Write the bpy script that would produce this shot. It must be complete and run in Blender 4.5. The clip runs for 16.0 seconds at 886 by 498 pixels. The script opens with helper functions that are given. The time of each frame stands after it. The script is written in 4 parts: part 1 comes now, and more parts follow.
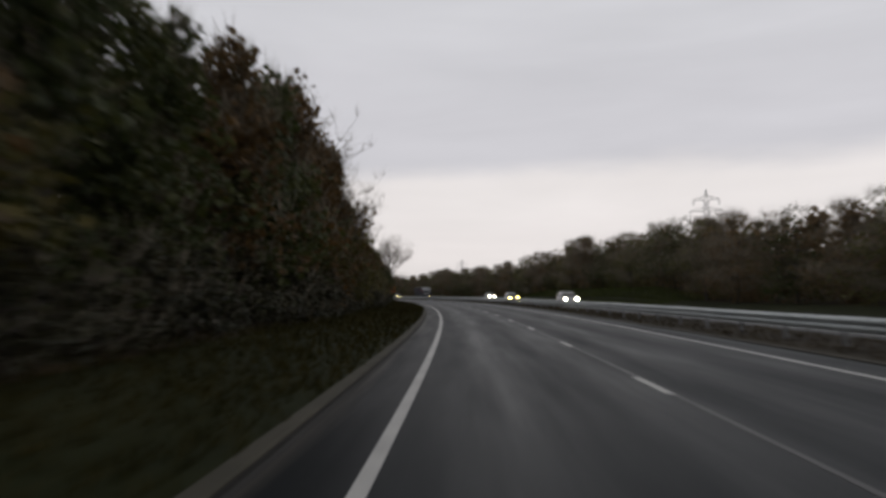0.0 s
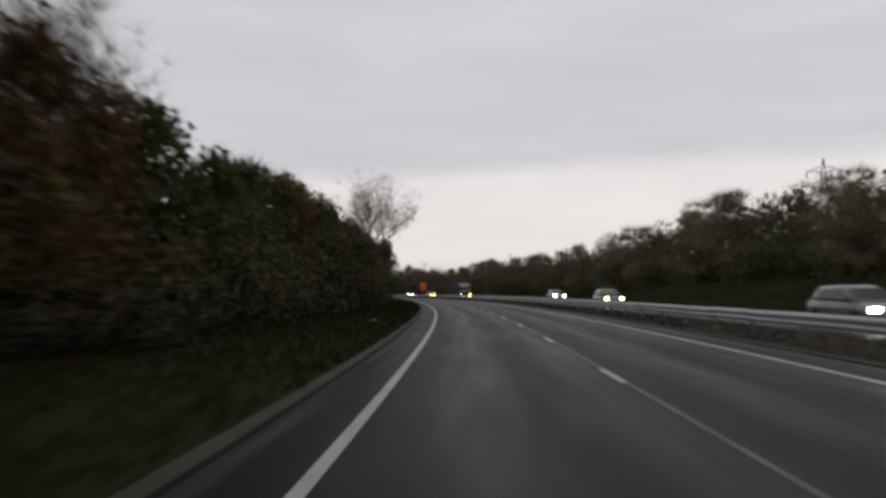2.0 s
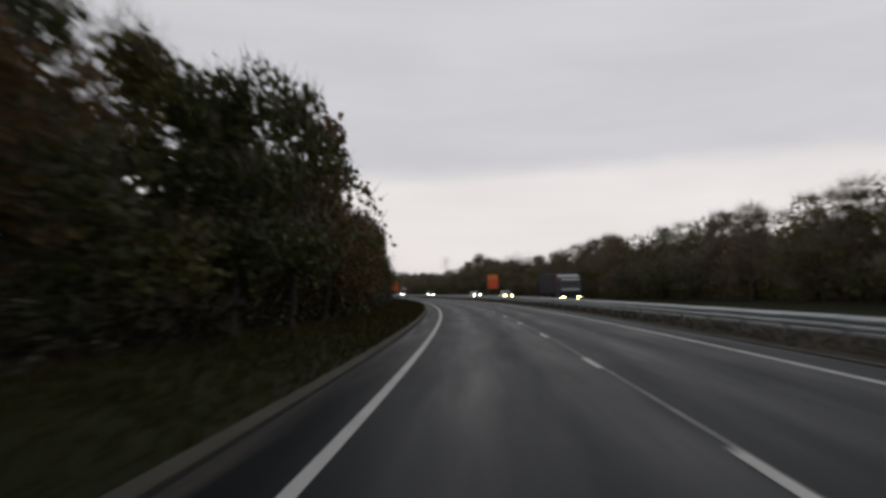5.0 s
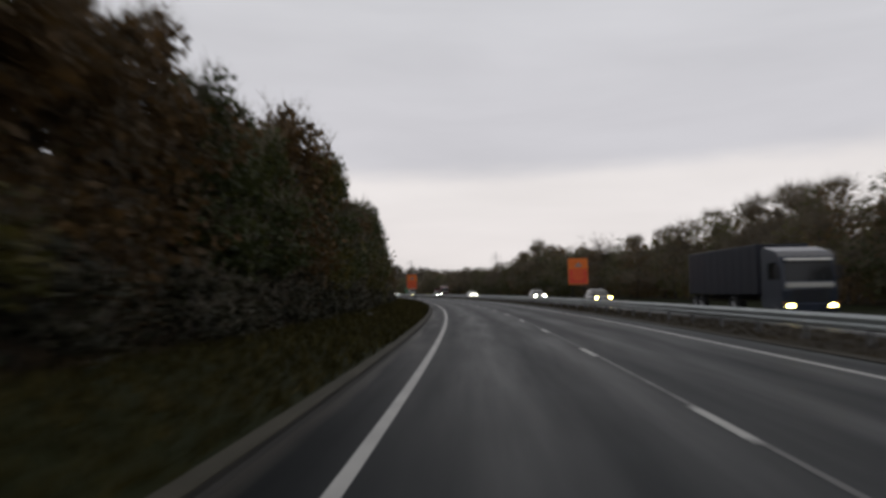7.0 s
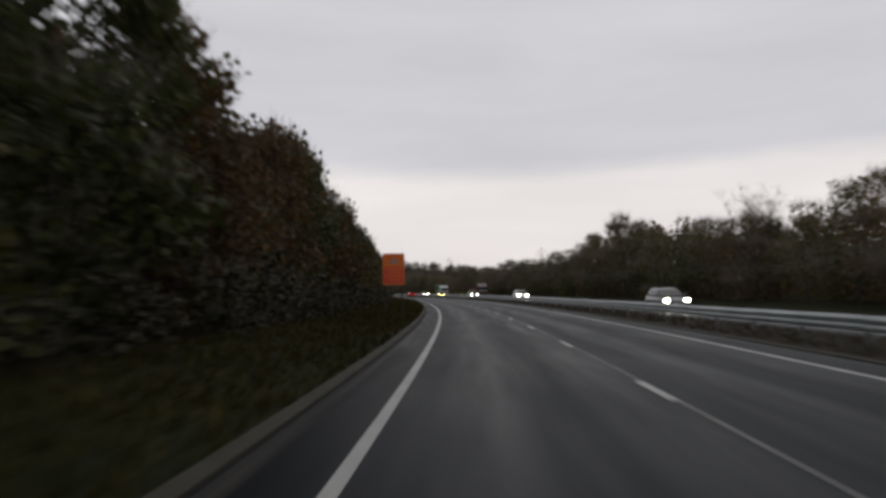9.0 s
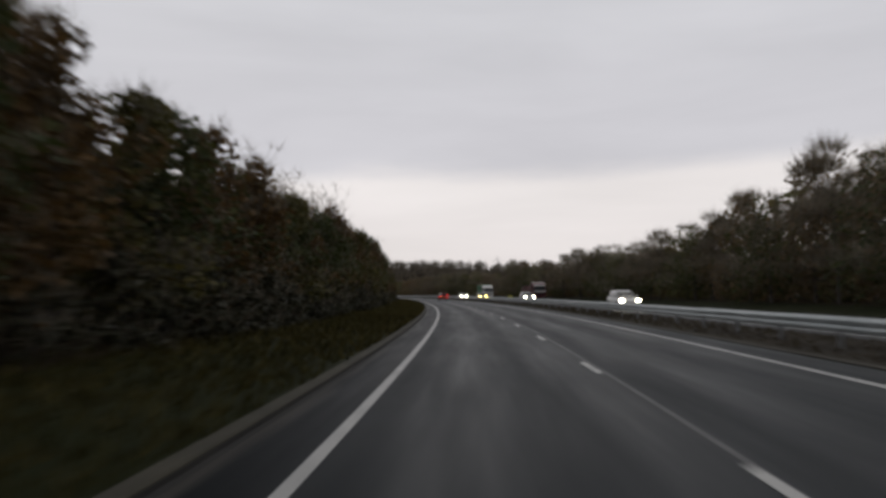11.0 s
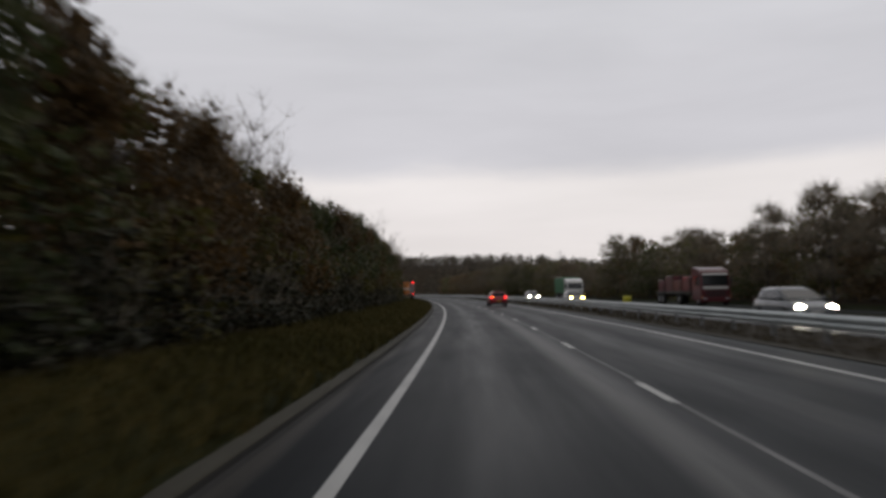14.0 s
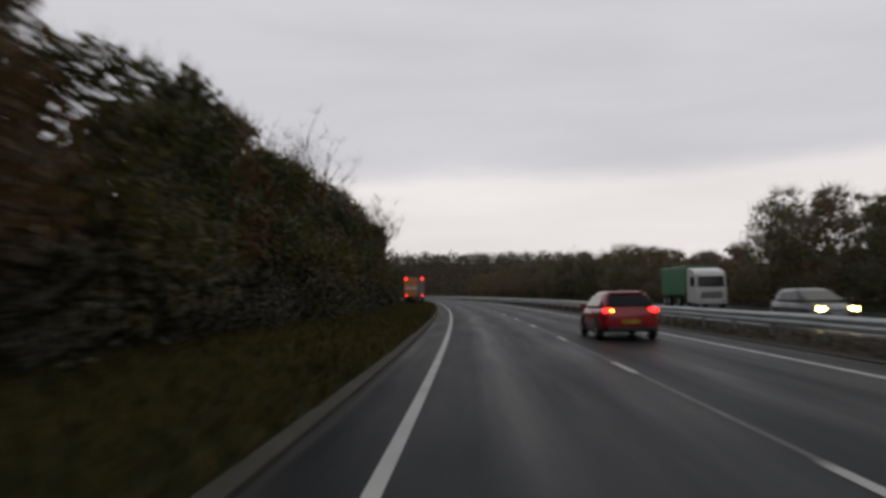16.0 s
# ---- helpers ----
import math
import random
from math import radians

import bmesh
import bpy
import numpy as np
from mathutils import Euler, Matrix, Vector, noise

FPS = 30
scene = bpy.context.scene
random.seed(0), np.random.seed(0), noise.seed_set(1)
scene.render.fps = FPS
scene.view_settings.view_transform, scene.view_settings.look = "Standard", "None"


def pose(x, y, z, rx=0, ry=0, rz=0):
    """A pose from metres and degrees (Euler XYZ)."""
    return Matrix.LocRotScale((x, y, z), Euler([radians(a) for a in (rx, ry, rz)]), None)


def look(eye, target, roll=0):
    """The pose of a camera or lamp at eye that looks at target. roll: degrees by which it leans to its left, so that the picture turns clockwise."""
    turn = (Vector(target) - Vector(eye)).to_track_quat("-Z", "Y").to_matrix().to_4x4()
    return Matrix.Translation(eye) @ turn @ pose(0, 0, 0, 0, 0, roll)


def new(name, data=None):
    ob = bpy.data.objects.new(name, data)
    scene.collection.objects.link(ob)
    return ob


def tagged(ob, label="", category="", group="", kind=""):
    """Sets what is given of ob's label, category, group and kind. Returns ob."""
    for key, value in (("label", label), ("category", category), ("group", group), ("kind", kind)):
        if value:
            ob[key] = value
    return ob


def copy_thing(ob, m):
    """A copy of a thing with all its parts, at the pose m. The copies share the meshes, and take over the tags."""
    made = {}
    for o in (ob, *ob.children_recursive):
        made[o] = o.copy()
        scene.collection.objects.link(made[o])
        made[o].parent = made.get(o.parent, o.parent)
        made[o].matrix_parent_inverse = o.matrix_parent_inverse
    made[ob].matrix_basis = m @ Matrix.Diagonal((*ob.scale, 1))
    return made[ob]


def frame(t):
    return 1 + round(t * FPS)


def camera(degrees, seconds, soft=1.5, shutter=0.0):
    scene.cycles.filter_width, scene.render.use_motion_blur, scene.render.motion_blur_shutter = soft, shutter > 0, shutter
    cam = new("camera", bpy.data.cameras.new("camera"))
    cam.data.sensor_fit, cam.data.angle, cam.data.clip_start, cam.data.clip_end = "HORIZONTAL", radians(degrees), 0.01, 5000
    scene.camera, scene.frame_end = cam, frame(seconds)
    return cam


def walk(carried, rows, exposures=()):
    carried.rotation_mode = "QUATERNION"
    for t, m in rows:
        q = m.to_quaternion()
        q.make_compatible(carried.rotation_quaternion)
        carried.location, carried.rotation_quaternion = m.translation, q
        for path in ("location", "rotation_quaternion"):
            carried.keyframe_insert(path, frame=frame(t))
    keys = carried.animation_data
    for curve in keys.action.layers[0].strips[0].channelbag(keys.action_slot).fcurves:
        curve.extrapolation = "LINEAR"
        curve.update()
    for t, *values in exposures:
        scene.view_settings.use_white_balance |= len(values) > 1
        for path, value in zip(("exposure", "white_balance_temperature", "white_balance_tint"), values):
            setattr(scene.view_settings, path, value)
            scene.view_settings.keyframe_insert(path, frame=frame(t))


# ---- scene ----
# The road: s runs along the nearside edge line, lat to its right. It bends left all the way.
BEND_AT = [-400, 0, 80, 160, 240, 320, 400, 480, 2000]
BEND = [0.0009, 0.00097, 0.00128, 0.00137, 0.00128, 0.00108, 0.00085, 0.00075, 0.00075]
S = np.arange(-400.0, 1500.0, 0.5)
TURN = np.concatenate([[0.0], np.cumsum(np.interp(S[:-1] + 0.25, BEND_AT, BEND) * 0.5)])
TURN -= np.interp(0.0, S, TURN)
LINE_X = np.concatenate([[0.0], np.cumsum(-np.sin(TURN[:-1]) * 0.5)])
LINE_Y = np.concatenate([[0.0], np.cumsum(np.cos(TURN[:-1]) * 0.5)])
LINE_X -= np.interp(0.0, S, LINE_X)
LINE_Y -= np.interp(0.0, S, LINE_Y)


def heading(s):
    return float(np.interp(s, S, TURN))


def at(s, lat, z=0.0):
    """The world point s metres along the road, lat metres to the right of the edge line."""
    a = heading(s)
    return Vector((float(np.interp(s, S, LINE_X)) + lat * math.cos(a), float(np.interp(s, S, LINE_Y)) + lat * math.sin(a), z))


def on_road(s, lat, z=0.0, turn=0.0, size=1.0):
    """A pose beside or on the road; its +y looks along the road."""
    return Matrix.LocRotScale(at(s, lat, z), Euler((0, 0, heading(s) + radians(turn))), (size, size, size))


# ---- camera: seconds, way along the road, lateral place, yaw to the road, pitch up ----
EYE = 1.443
cam = camera(62.1, 16.0, soft=3.3, shutter=0.5)
DRIVE = [
    (0.0, -0.01, 0.835, 2.114, 3.475),
    (0.5, 13.14, 0.983, 2.247, 3.431),
    (1.0, 26.54, 1.145, 2.549, 3.429),
    (1.5, 39.86, 1.252, 2.663, 3.356),
    (2.0, 52.92, 1.309, 2.609, 3.325),
    (2.5, 66.20, 1.343, 2.519, 3.373),
    (3.0, 79.58, 1.375, 2.503, 3.474),
    (3.5, 92.35, 1.409, 2.605, 3.424),
    (4.0, 105.59, 1.437, 2.808, 3.326),
    (4.5, 118.67, 1.448, 3.056, 3.330),
    (5.0, 131.71, 1.429, 3.280, 3.334),
    (5.5, 144.71, 1.376, 3.426, 3.338),
    (6.0, 157.67, 1.295, 3.465, 3.343),
    (6.5, 170.60, 1.197, 3.397, 3.347),
    (7.0, 183.33, 1.103, 3.248, 3.317),
    (7.5, 196.61, 1.032, 3.059, 3.336),
    (8.0, 209.29, 1.000, 2.874, 3.361),
    (8.5, 222.12, 1.015, 2.732, 3.324),
    (9.0, 234.79, 1.077, 2.654, 3.305),
    (9.5, 247.47, 1.172, 2.645, 3.247),
    (10.0, 260.12, 1.282, 2.687, 3.313),
    (10.5, 272.73, 1.383, 2.755, 3.379),
    (11.0, 285.32, 1.454, 2.815, 3.445),
    (11.5, 297.88, 1.478, 2.842, 3.510),
    (12.0, 310.43, 1.452, 2.822, 3.576),
    (12.5, 323.12, 1.382, 2.762, 3.351),
    (13.0, 335.63, 1.287, 2.687, 3.339),
    (13.5, 348.37, 1.189, 2.638, 3.434),
    (14.0, 360.82, 1.109, 2.651, 3.389),
    (14.5, 373.39, 1.050, 2.742, 3.261),
    (15.0, 386.16, 0.997, 2.870, 3.291),
    (15.5, 398.60, 0.916, 2.906, 3.347),
    (16.0, 411.17, 0.777, 2.581, 3.525),
]
path_rows = []
for t, s, lat, yaw, pitch in DRIVE:
    eye = at(s, lat, EYE)
    a = heading(s) + radians(yaw)
    p = radians(pitch)
    ahead = Vector((-math.sin(a) * math.cos(p), math.cos(a) * math.cos(p), math.sin(p)))
    path_rows.append((t, look(eye, eye + ahead, -0.93)))
walk(cam, path_rows, [(0.0, 0.0), (16.0, 0.0)])

# ---- light: a low stratus deck with a brighter gap above the horizon, dimmed overhead ----
world = bpy.data.worlds.new("overcast")
scene.world = world
world.use_nodes = True
wt = world.node_tree
wt.nodes.clear()


def wnode(kind, **values):
    n = wt.nodes.new(kind)
    for key, value in values.items():
        n.inputs[key].default_value = value
    return n


w_out = wt.nodes.new("ShaderNodeOutputWorld")
w_coord = wt.nodes.new("ShaderNodeTexCoord")
w_sep = wt.nodes.new("ShaderNodeSeparateXYZ")
wt.links.new(w_coord.outputs["Generated"], w_sep.inputs[0])
w_map = wt.nodes.new("ShaderNodeMapping")
w_map.inputs["Scale"].default_value = (2.2, 2.2, 9.0)
wt.links.new(w_coord.outputs["Generated"], w_map.inputs[0])
w_noise = wnode("ShaderNodeTexNoise", Scale=1.6, Detail=6.0, Roughness=0.55)
wt.links.new(w_map.outputs[0], w_noise.inputs["Vector"])
w_shift = wt.nodes.new("ShaderNodeMath")
w_shift.operation = "MULTIPLY_ADD"
w_shift.inputs[1].default_value = 0.05
w_shift.inputs[2].default_value = -0.025
wt.links.new(w_noise.outputs["Fac"], w_shift.inputs[0])
w_add = wt.nodes.new("ShaderNodeMath")
w_add.operation = "ADD"
wt.links.new(w_sep.outputs["Z"], w_add.inputs[0])
wt.links.new(w_shift.outputs[0], w_add.inputs[1])
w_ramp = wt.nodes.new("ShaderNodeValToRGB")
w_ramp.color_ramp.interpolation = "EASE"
# the last two stops darken the unseen overhead to cut light on the ground
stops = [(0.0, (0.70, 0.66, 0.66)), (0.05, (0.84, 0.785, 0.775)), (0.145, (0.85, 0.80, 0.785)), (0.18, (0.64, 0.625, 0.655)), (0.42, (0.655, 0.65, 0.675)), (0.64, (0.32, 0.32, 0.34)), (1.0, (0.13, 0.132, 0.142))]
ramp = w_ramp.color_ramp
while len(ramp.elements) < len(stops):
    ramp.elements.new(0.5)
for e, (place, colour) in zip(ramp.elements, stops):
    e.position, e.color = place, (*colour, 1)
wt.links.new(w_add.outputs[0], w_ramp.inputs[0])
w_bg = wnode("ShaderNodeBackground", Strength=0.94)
# cloud folds: darker and paler streaks in the deck
w_map2 = wt.nodes.new("ShaderNodeMapping")
w_map2.inputs["Scale"].default_value = (1.3, 1.3, 7.0)
w_map2.inputs["Location"].default_value = (3.1, 0.4, 1.7)
wt.links.new(w_coord.outputs["Generated"], w_map2.inputs[0])
w_fold = wnode("ShaderNodeTexNoise", Scale=1.7, Detail=6.0, Roughness=0.52, Distortion=0.3)
wt.links.new(w_map2.outputs[0], w_fold.inputs["Vector"])
w_gain = wt.nodes.new("ShaderNodeMapRange")
w_gain.inputs["From Min"].default_value, w_gain.inputs["From Max"].default_value = 0.3, 0.7
w_gain.inputs["To Min"].default_value, w_gain.inputs["To Max"].default_value = 0.93, 1.06
wt.links.new(w_fold.outputs["Fac"], w_gain.inputs["Value"])
w_mul = wt.nodes.new("ShaderNodeVectorMath")
w_mul.operation = "SCALE"
wt.links.new(w_ramp.outputs[0], w_mul.inputs[0])
wt.links.new(w_gain.outputs[0], w_mul.inputs["Scale"])
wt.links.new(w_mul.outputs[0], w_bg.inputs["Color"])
w_sky = wt.nodes.new("ShaderNodeTexSky")
w_sky.sky_type = "NISHITA"
w_sky.sun_disc = False
w_sky.sun_elevation = radians(60)
w_sky.sun_rotation = radians(20)
w_bg2 = wnode("ShaderNodeBackground", Strength=0.004)
wt.links.new(w_sky.outputs[0], w_bg2.inputs["Color"])
w_mix = wt.nodes.new("ShaderNodeAddShader")
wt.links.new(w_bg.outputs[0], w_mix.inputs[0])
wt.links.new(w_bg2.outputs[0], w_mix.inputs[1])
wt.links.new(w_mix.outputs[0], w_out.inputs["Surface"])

sun = new("sun", bpy.data.lights.new("sun", "SUN"))
sun.data.energy, sun.data.angle, sun.data.color = 0.35, radians(50), (1.0, 0.93, 0.86)
sun.matrix_world = look((10, 50, 120), (0, 0, 0))


# ---- materials ----
def material(name, colours, rough=0.8, metal=0.0, fine=40.0, coarse=0.6, bump=0.0, depth=0.01, random_tint=0.0, island=False, emit=None, thin=0.0):
    """Colour varied at two scales between the colours given; bump at the fine one."""
    m = bpy.data.materials.new(name)
    m.use_nodes = True
    nt = m.node_tree
    b = nt.nodes["Principled BSDF"]
    co = nt.nodes.new("ShaderNodeTexCoord")
    ge = nt.nodes.new("ShaderNodeNewGeometry")
    big = nt.nodes.new("ShaderNodeTexNoise")
    big.inputs["Scale"].default_value, big.inputs["Detail"].default_value = coarse, 5
    small = nt.nodes.new("ShaderNodeTexNoise")
    small.inputs["Scale"].default_value, small.inputs["Detail"].default_value = fine, 4
    nt.links.new(ge.outputs["Position"], big.inputs["Vector"])
    nt.links.new(ge.outputs["Position"], small.inputs["Vector"])
    mix = nt.nodes.new("ShaderNodeMath")
    mix.operation = "MULTIPLY_ADD"
    mix.inputs[1].default_value = 0.45
    nt.links.new(small.outputs["Fac"], mix.inputs[0])
    half = nt.nodes.new("ShaderNodeMath")
    half.operation = "MULTIPLY"
    half.inputs[1].default_value = 0.55
    nt.links.new(big.outputs["Fac"], half.inputs[0])
    nt.links.new(half.outputs[0], mix.inputs[2])
    fac = mix.outputs[0]
    if random_tint:
        src = ge.outputs["Random Per Island"] if island else nt.nodes.new("ShaderNodeObjectInfo").outputs["Random"]
        ma = nt.nodes.new("ShaderNodeMath")
        ma.operation = "MULTIPLY_ADD"
        ma.inputs[1].default_value = random_tint
        nt.links.new(src, ma.inputs[0])
        sub = nt.nodes.new("ShaderNodeMath")
        sub.operation = "SUBTRACT"
        sub.inputs[1].default_value = random_tint / 2
        nt.links.new(fac, sub.inputs[0])
        nt.links.new(sub.outputs[0], ma.inputs[2])
        fac = ma.outputs[0]
    cr = nt.nodes.new("ShaderNodeValToRGB")
    while len(cr.color_ramp.elements) < len(colours):
        cr.color_ramp.elements.new(0.5)
    for i, (e, c) in enumerate(zip(cr.color_ramp.elements, colours)):
        e.position = 0.28 + 0.44 * i / max(1, len(colours) - 1)
        e.color = (*c, 1)
    nt.links.new(fac, cr.inputs[0])
    nt.links.new(cr.outputs[0], b.inputs["Base Color"])
    b.inputs["Roughness"].default_value = rough
    b.inputs["Metallic"].default_value = metal
    if bump:
        bp = nt.nodes.new("ShaderNodeBump")
        bp.inputs["Strength"].default_value, bp.inputs["Distance"].default_value = bump, depth
        nt.links.new(small.outputs["Fac"], bp.inputs["Height"])
        nt.links.new(bp.outputs[0], b.inputs["Normal"])
    if emit:
        b.inputs["Emission Color"].default_value = (*emit[0], 1)
        b.inputs["Emission Strength"].default_value = emit[1]
    if thin:
        # light comes through thin leaves
        tr = nt.nodes.new("ShaderNodeBsdfTranslucent")
        nt.links.new(cr.outputs[0], tr.inputs["Color"])
        mx = nt.nodes.new("ShaderNodeMixShader")
        mx.inputs[0].default_value = thin
        nt.links.new(b.outputs[0], mx.inputs[1])
        nt.links.new(tr.outputs[0], mx.inputs[2])
        nt.links.new(mx.outputs[0], nt.nodes["Material Output"].inputs["Surface"])
    return m


def road_material():
    """Damp asphalt: darker wheel tracks' sheen, patches, fine aggregate, along the lane from the mesh's own u, v."""
    m = material("damp_asphalt", [(0.0085, 0.0100, 0.0112), (0.0132, 0.0153, 0.0170), (0.0235, 0.0262, 0.029)], 0.5, fine=22, coarse=0.35, bump=0.35, depth=0.006)
    nt = m.node_tree
    b = nt.nodes["Principled BSDF"]
    uv = nt.nodes.new("ShaderNodeUVMap")
    uv.uv_map = "lane"
    sep = nt.nodes.new("ShaderNodeSeparateXYZ")
    nt.links.new(uv.outputs[0], sep.inputs[0])
    wave = nt.nodes.new("ShaderNodeMath")
    wave.operation = "SINE"
    mul = nt.nodes.new("ShaderNodeMath")
    mul.operation = "MULTIPLY"
    mul.inputs[1].default_value = 2 * math.pi / 1.82
    nt.links.new(sep.outputs["X"], mul.inputs[0])
    nt.links.new(mul.outputs[0], wave.inputs[0])
    st = nt.nodes.new("ShaderNodeMapping")
    st.inputs["Scale"].default_value = (1.35, 0.10, 1)
    nt.links.new(uv.outputs[0], st.inputs[0])
    streak = nt.nodes.new("ShaderNodeTexNoise")
    streak.inputs["Scale"].default_value, streak.inputs["Detail"].default_value = 1.5, 5
    nt.links.new(st.outputs[0], streak.inputs["Vector"])
    a1 = nt.nodes.new("ShaderNodeMath")
    a1.operation = "MULTIPLY_ADD"
    a1.inputs[1].default_value = 0.05
    nt.links.new(wave.outputs[0], a1.inputs[0])
    a2 = nt.nodes.new("ShaderNodeMath")
    a2.operation = "MULTIPLY_ADD"
    a2.inputs[1].default_value, a2.inputs[2].default_value = 0.30, 0.36
    nt.links.new(streak.outputs["Fac"], a2.inputs[0])
    nt.links.new(a2.outputs[0], a1.inputs[2])
    nt.links.new(a1.outputs[0], b.inputs["Roughness"])
    # the tracks of the wheels are polished darker than the crown of each lane
    worn = nt.nodes.new("ShaderNodeMath")
    worn.operation = "MULTIPLY_ADD"
    worn.inputs[1].default_value, worn.inputs[2].default_value = 0.10, 0.72
    nt.links.new(wave.outputs[0], worn.inputs[0])
    blot = nt.nodes.new("ShaderNodeMath")
    blot.operation = "MULTIPLY_ADD"
    blot.inputs[1].default_value = 0.55
    nt.links.new(streak.outputs["Fac"], blot.inputs[0])
    nt.links.new(worn.outputs[0], blot.inputs[2])
    tone = nt.nodes.new("ShaderNodeVectorMath")
    tone.operation = "SCALE"
    src = b.inputs["Base Color"].links[0].from_socket
    nt.links.new(src, tone.inputs[0])
    nt.links.new(blot.outputs[0], tone.inputs["Scale"])
    # pale silt lies along the kerb
    bare = nt.nodes.new("ShaderNodeMapRange")
    bare.inputs["From Min"].default_value, bare.inputs["From Max"].default_value = -0.52, -0.32
    drift = nt.nodes.new("ShaderNodeMath")
    drift.operation = "MULTIPLY_ADD"
    drift.inputs[1].default_value = 0.7
    nt.links.new(streak.outputs["Fac"], drift.inputs[0])
    nt.links.new(sep.outputs["X"], drift.inputs[2])
    nt.links.new(drift.outputs[0], bare.inputs["Value"])
    silt = nt.nodes.new("ShaderNodeMix")
    silt.data_type = "RGBA"
    silt.inputs["A"].default_value = (0.056, 0.053, 0.048, 1)
    nt.links.new(bare.outputs[0], silt.inputs["Factor"])
    nt.links.new(tone.outputs[0], silt.inputs["B"])
    # a long pale scrape beside the lane marks
    away = nt.nodes.new("ShaderNodeMath")
    away.operation = "SUBTRACT"
    away.inputs[1].default_value = 3.02
    nt.links.new(sep.outputs["X"], away.inputs[0])
    off = nt.nodes.new("ShaderNodeMath")
    off.operation = "ABSOLUTE"
    nt.links.new(away.outputs[0], off.inputs[0])
    worn_out = None
    for source, ends, values in ((off.outputs[0], (0.05, 0.42), (1, 0)), (sep.outputs["Y"], (318, 345), (0, 1)), (sep.outputs["Y"], (396, 418), (1, 0)), (streak.outputs["Fac"], (0.32, 0.52), (0.15, 1))):
        ramp_ = nt.nodes.new("ShaderNodeMapRange")
        ramp_.interpolation_type = "SMOOTHSTEP"
        ramp_.inputs["From Min"].default_value, ramp_.inputs["From Max"].default_value = ends
        ramp_.inputs["To Min"].default_value, ramp_.inputs["To Max"].default_value = values
        nt.links.new(source, ramp_.inputs["Value"])
        if worn_out:
            both = nt.nodes.new("ShaderNodeMath")
            both.operation = "MULTIPLY"
            nt.links.new(worn_out, both.inputs[0])
            nt.links.new(ramp_.outputs[0], both.inputs[1])
            worn_out = both.outputs[0]
        else:
            worn_out = ramp_.outputs[0]
    scrape = nt.nodes.new("ShaderNodeMix")
    scrape.data_type = "RGBA"
    scrape.inputs["B"].default_value = (0.10, 0.10, 0.097, 1)
    nt.links.new(worn_out, scrape.inputs["Factor"])
    nt.links.new(silt.outputs["Result"], scrape.inputs["A"])
    nt.links.new(scrape.outputs["Result"], b.inputs["Base Color"])
    # grit and silt dull the margin outside the edge line
    edge = nt.nodes.new("ShaderNodeMath")
    edge.operation = "MULTIPLY_ADD"
    edge.inputs[1].default_value = 0.7
    nt.links.new(streak.outputs["Fac"], edge.inputs[0])
    nt.links.new(sep.outputs["X"], edge.inputs[2])
    clean = nt.nodes.new("ShaderNodeMapRange")
    clean.inputs["From Min"].default_value, clean.inputs["From Max"].default_value = 0.05, 1.0
    clean.inputs["To Min"].default_value, clean.inputs["To Max"].default_value = 0.022, 0.086
    nt.links.new(edge.outputs[0], clean.inputs["Value"])
    nt.links.new(clean.outputs[0], b.inputs["Specular IOR Level"])
    b.inputs["Specular Tint"].default_value = (0.80, 1.0, 0.99, 1.0)
    return m


ASPHALT = road_material()
PAINT = material("worn_road_paint", [(0.30, 0.30, 0.29), (0.48, 0.48, 0.46), (0.60, 0.60, 0.57)], 0.6, fine=30, coarse=1.2)
SEAM = material("asphalt_seam", [(0.014, 0.015, 0.017), (0.050, 0.050, 0.050), (0.19, 0.19, 0.185)], 0.55, fine=1.2, coarse=0.05)
# near black, for the shade at the foot of the kerb
GULLY_SHADE = material("gully_shade_dark", [(0.010, 0.010, 0.009), (0.018, 0.017, 0.015), (0.03, 0.028, 0.024)], 0.9, fine=9, coarse=0.5, bump=0.4)
KERB = material("kerb_concrete", [(0.024, 0.023, 0.014), (0.046, 0.042, 0.028), (0.076, 0.069, 0.047)], 0.9, fine=14, coarse=0.8, bump=0.3)
GRASS = material("verge_turf", [(0.009, 0.012, 0.003), (0.016, 0.020, 0.005), (0.028, 0.027, 0.008)], 0.95, fine=6, coarse=0.35, bump=0.6, depth=0.05)
BLADES = material("grass_blades", [(0.018, 0.018, 0.004), (0.033, 0.031, 0.007), (0.058, 0.045, 0.012)], 0.8, fine=3, coarse=0.3, random_tint=0.5, island=True)
PALE_BLADES = material("yellowing_grass_blades", [(0.043, 0.042, 0.012), (0.082, 0.072, 0.022), (0.135, 0.103, 0.036)], 0.8, fine=3, coarse=0.12, random_tint=0.45, island=True)
LITTER = material("woodland_floor", [(0.018, 0.015, 0.010), (0.035, 0.026, 0.015), (0.06, 0.04, 0.02)], 0.95, fine=5, coarse=0.3, bump=0.5, depth=0.05)
RESERVE = material("reserve_grit", [(0.020, 0.018, 0.014), (0.042, 0.036, 0.028), (0.080, 0.068, 0.050)], 0.95, fine=7, coarse=0.4, bump=0.5, depth=0.03)
DEAD_BLADES = material("dead_brown_grass", [(0.028, 0.024, 0.012), (0.055, 0.044, 0.022), (0.10, 0.078, 0.040)], 0.85, fine=3, coarse=0.3, random_tint=0.5, island=True)
BANK_BLADES = material("green_grass_blades", [(0.030, 0.042, 0.010), (0.055, 0.070, 0.017), (0.090, 0.098, 0.028)], 0.8, fine=3, coarse=0.2, random_tint=0.4, island=True)
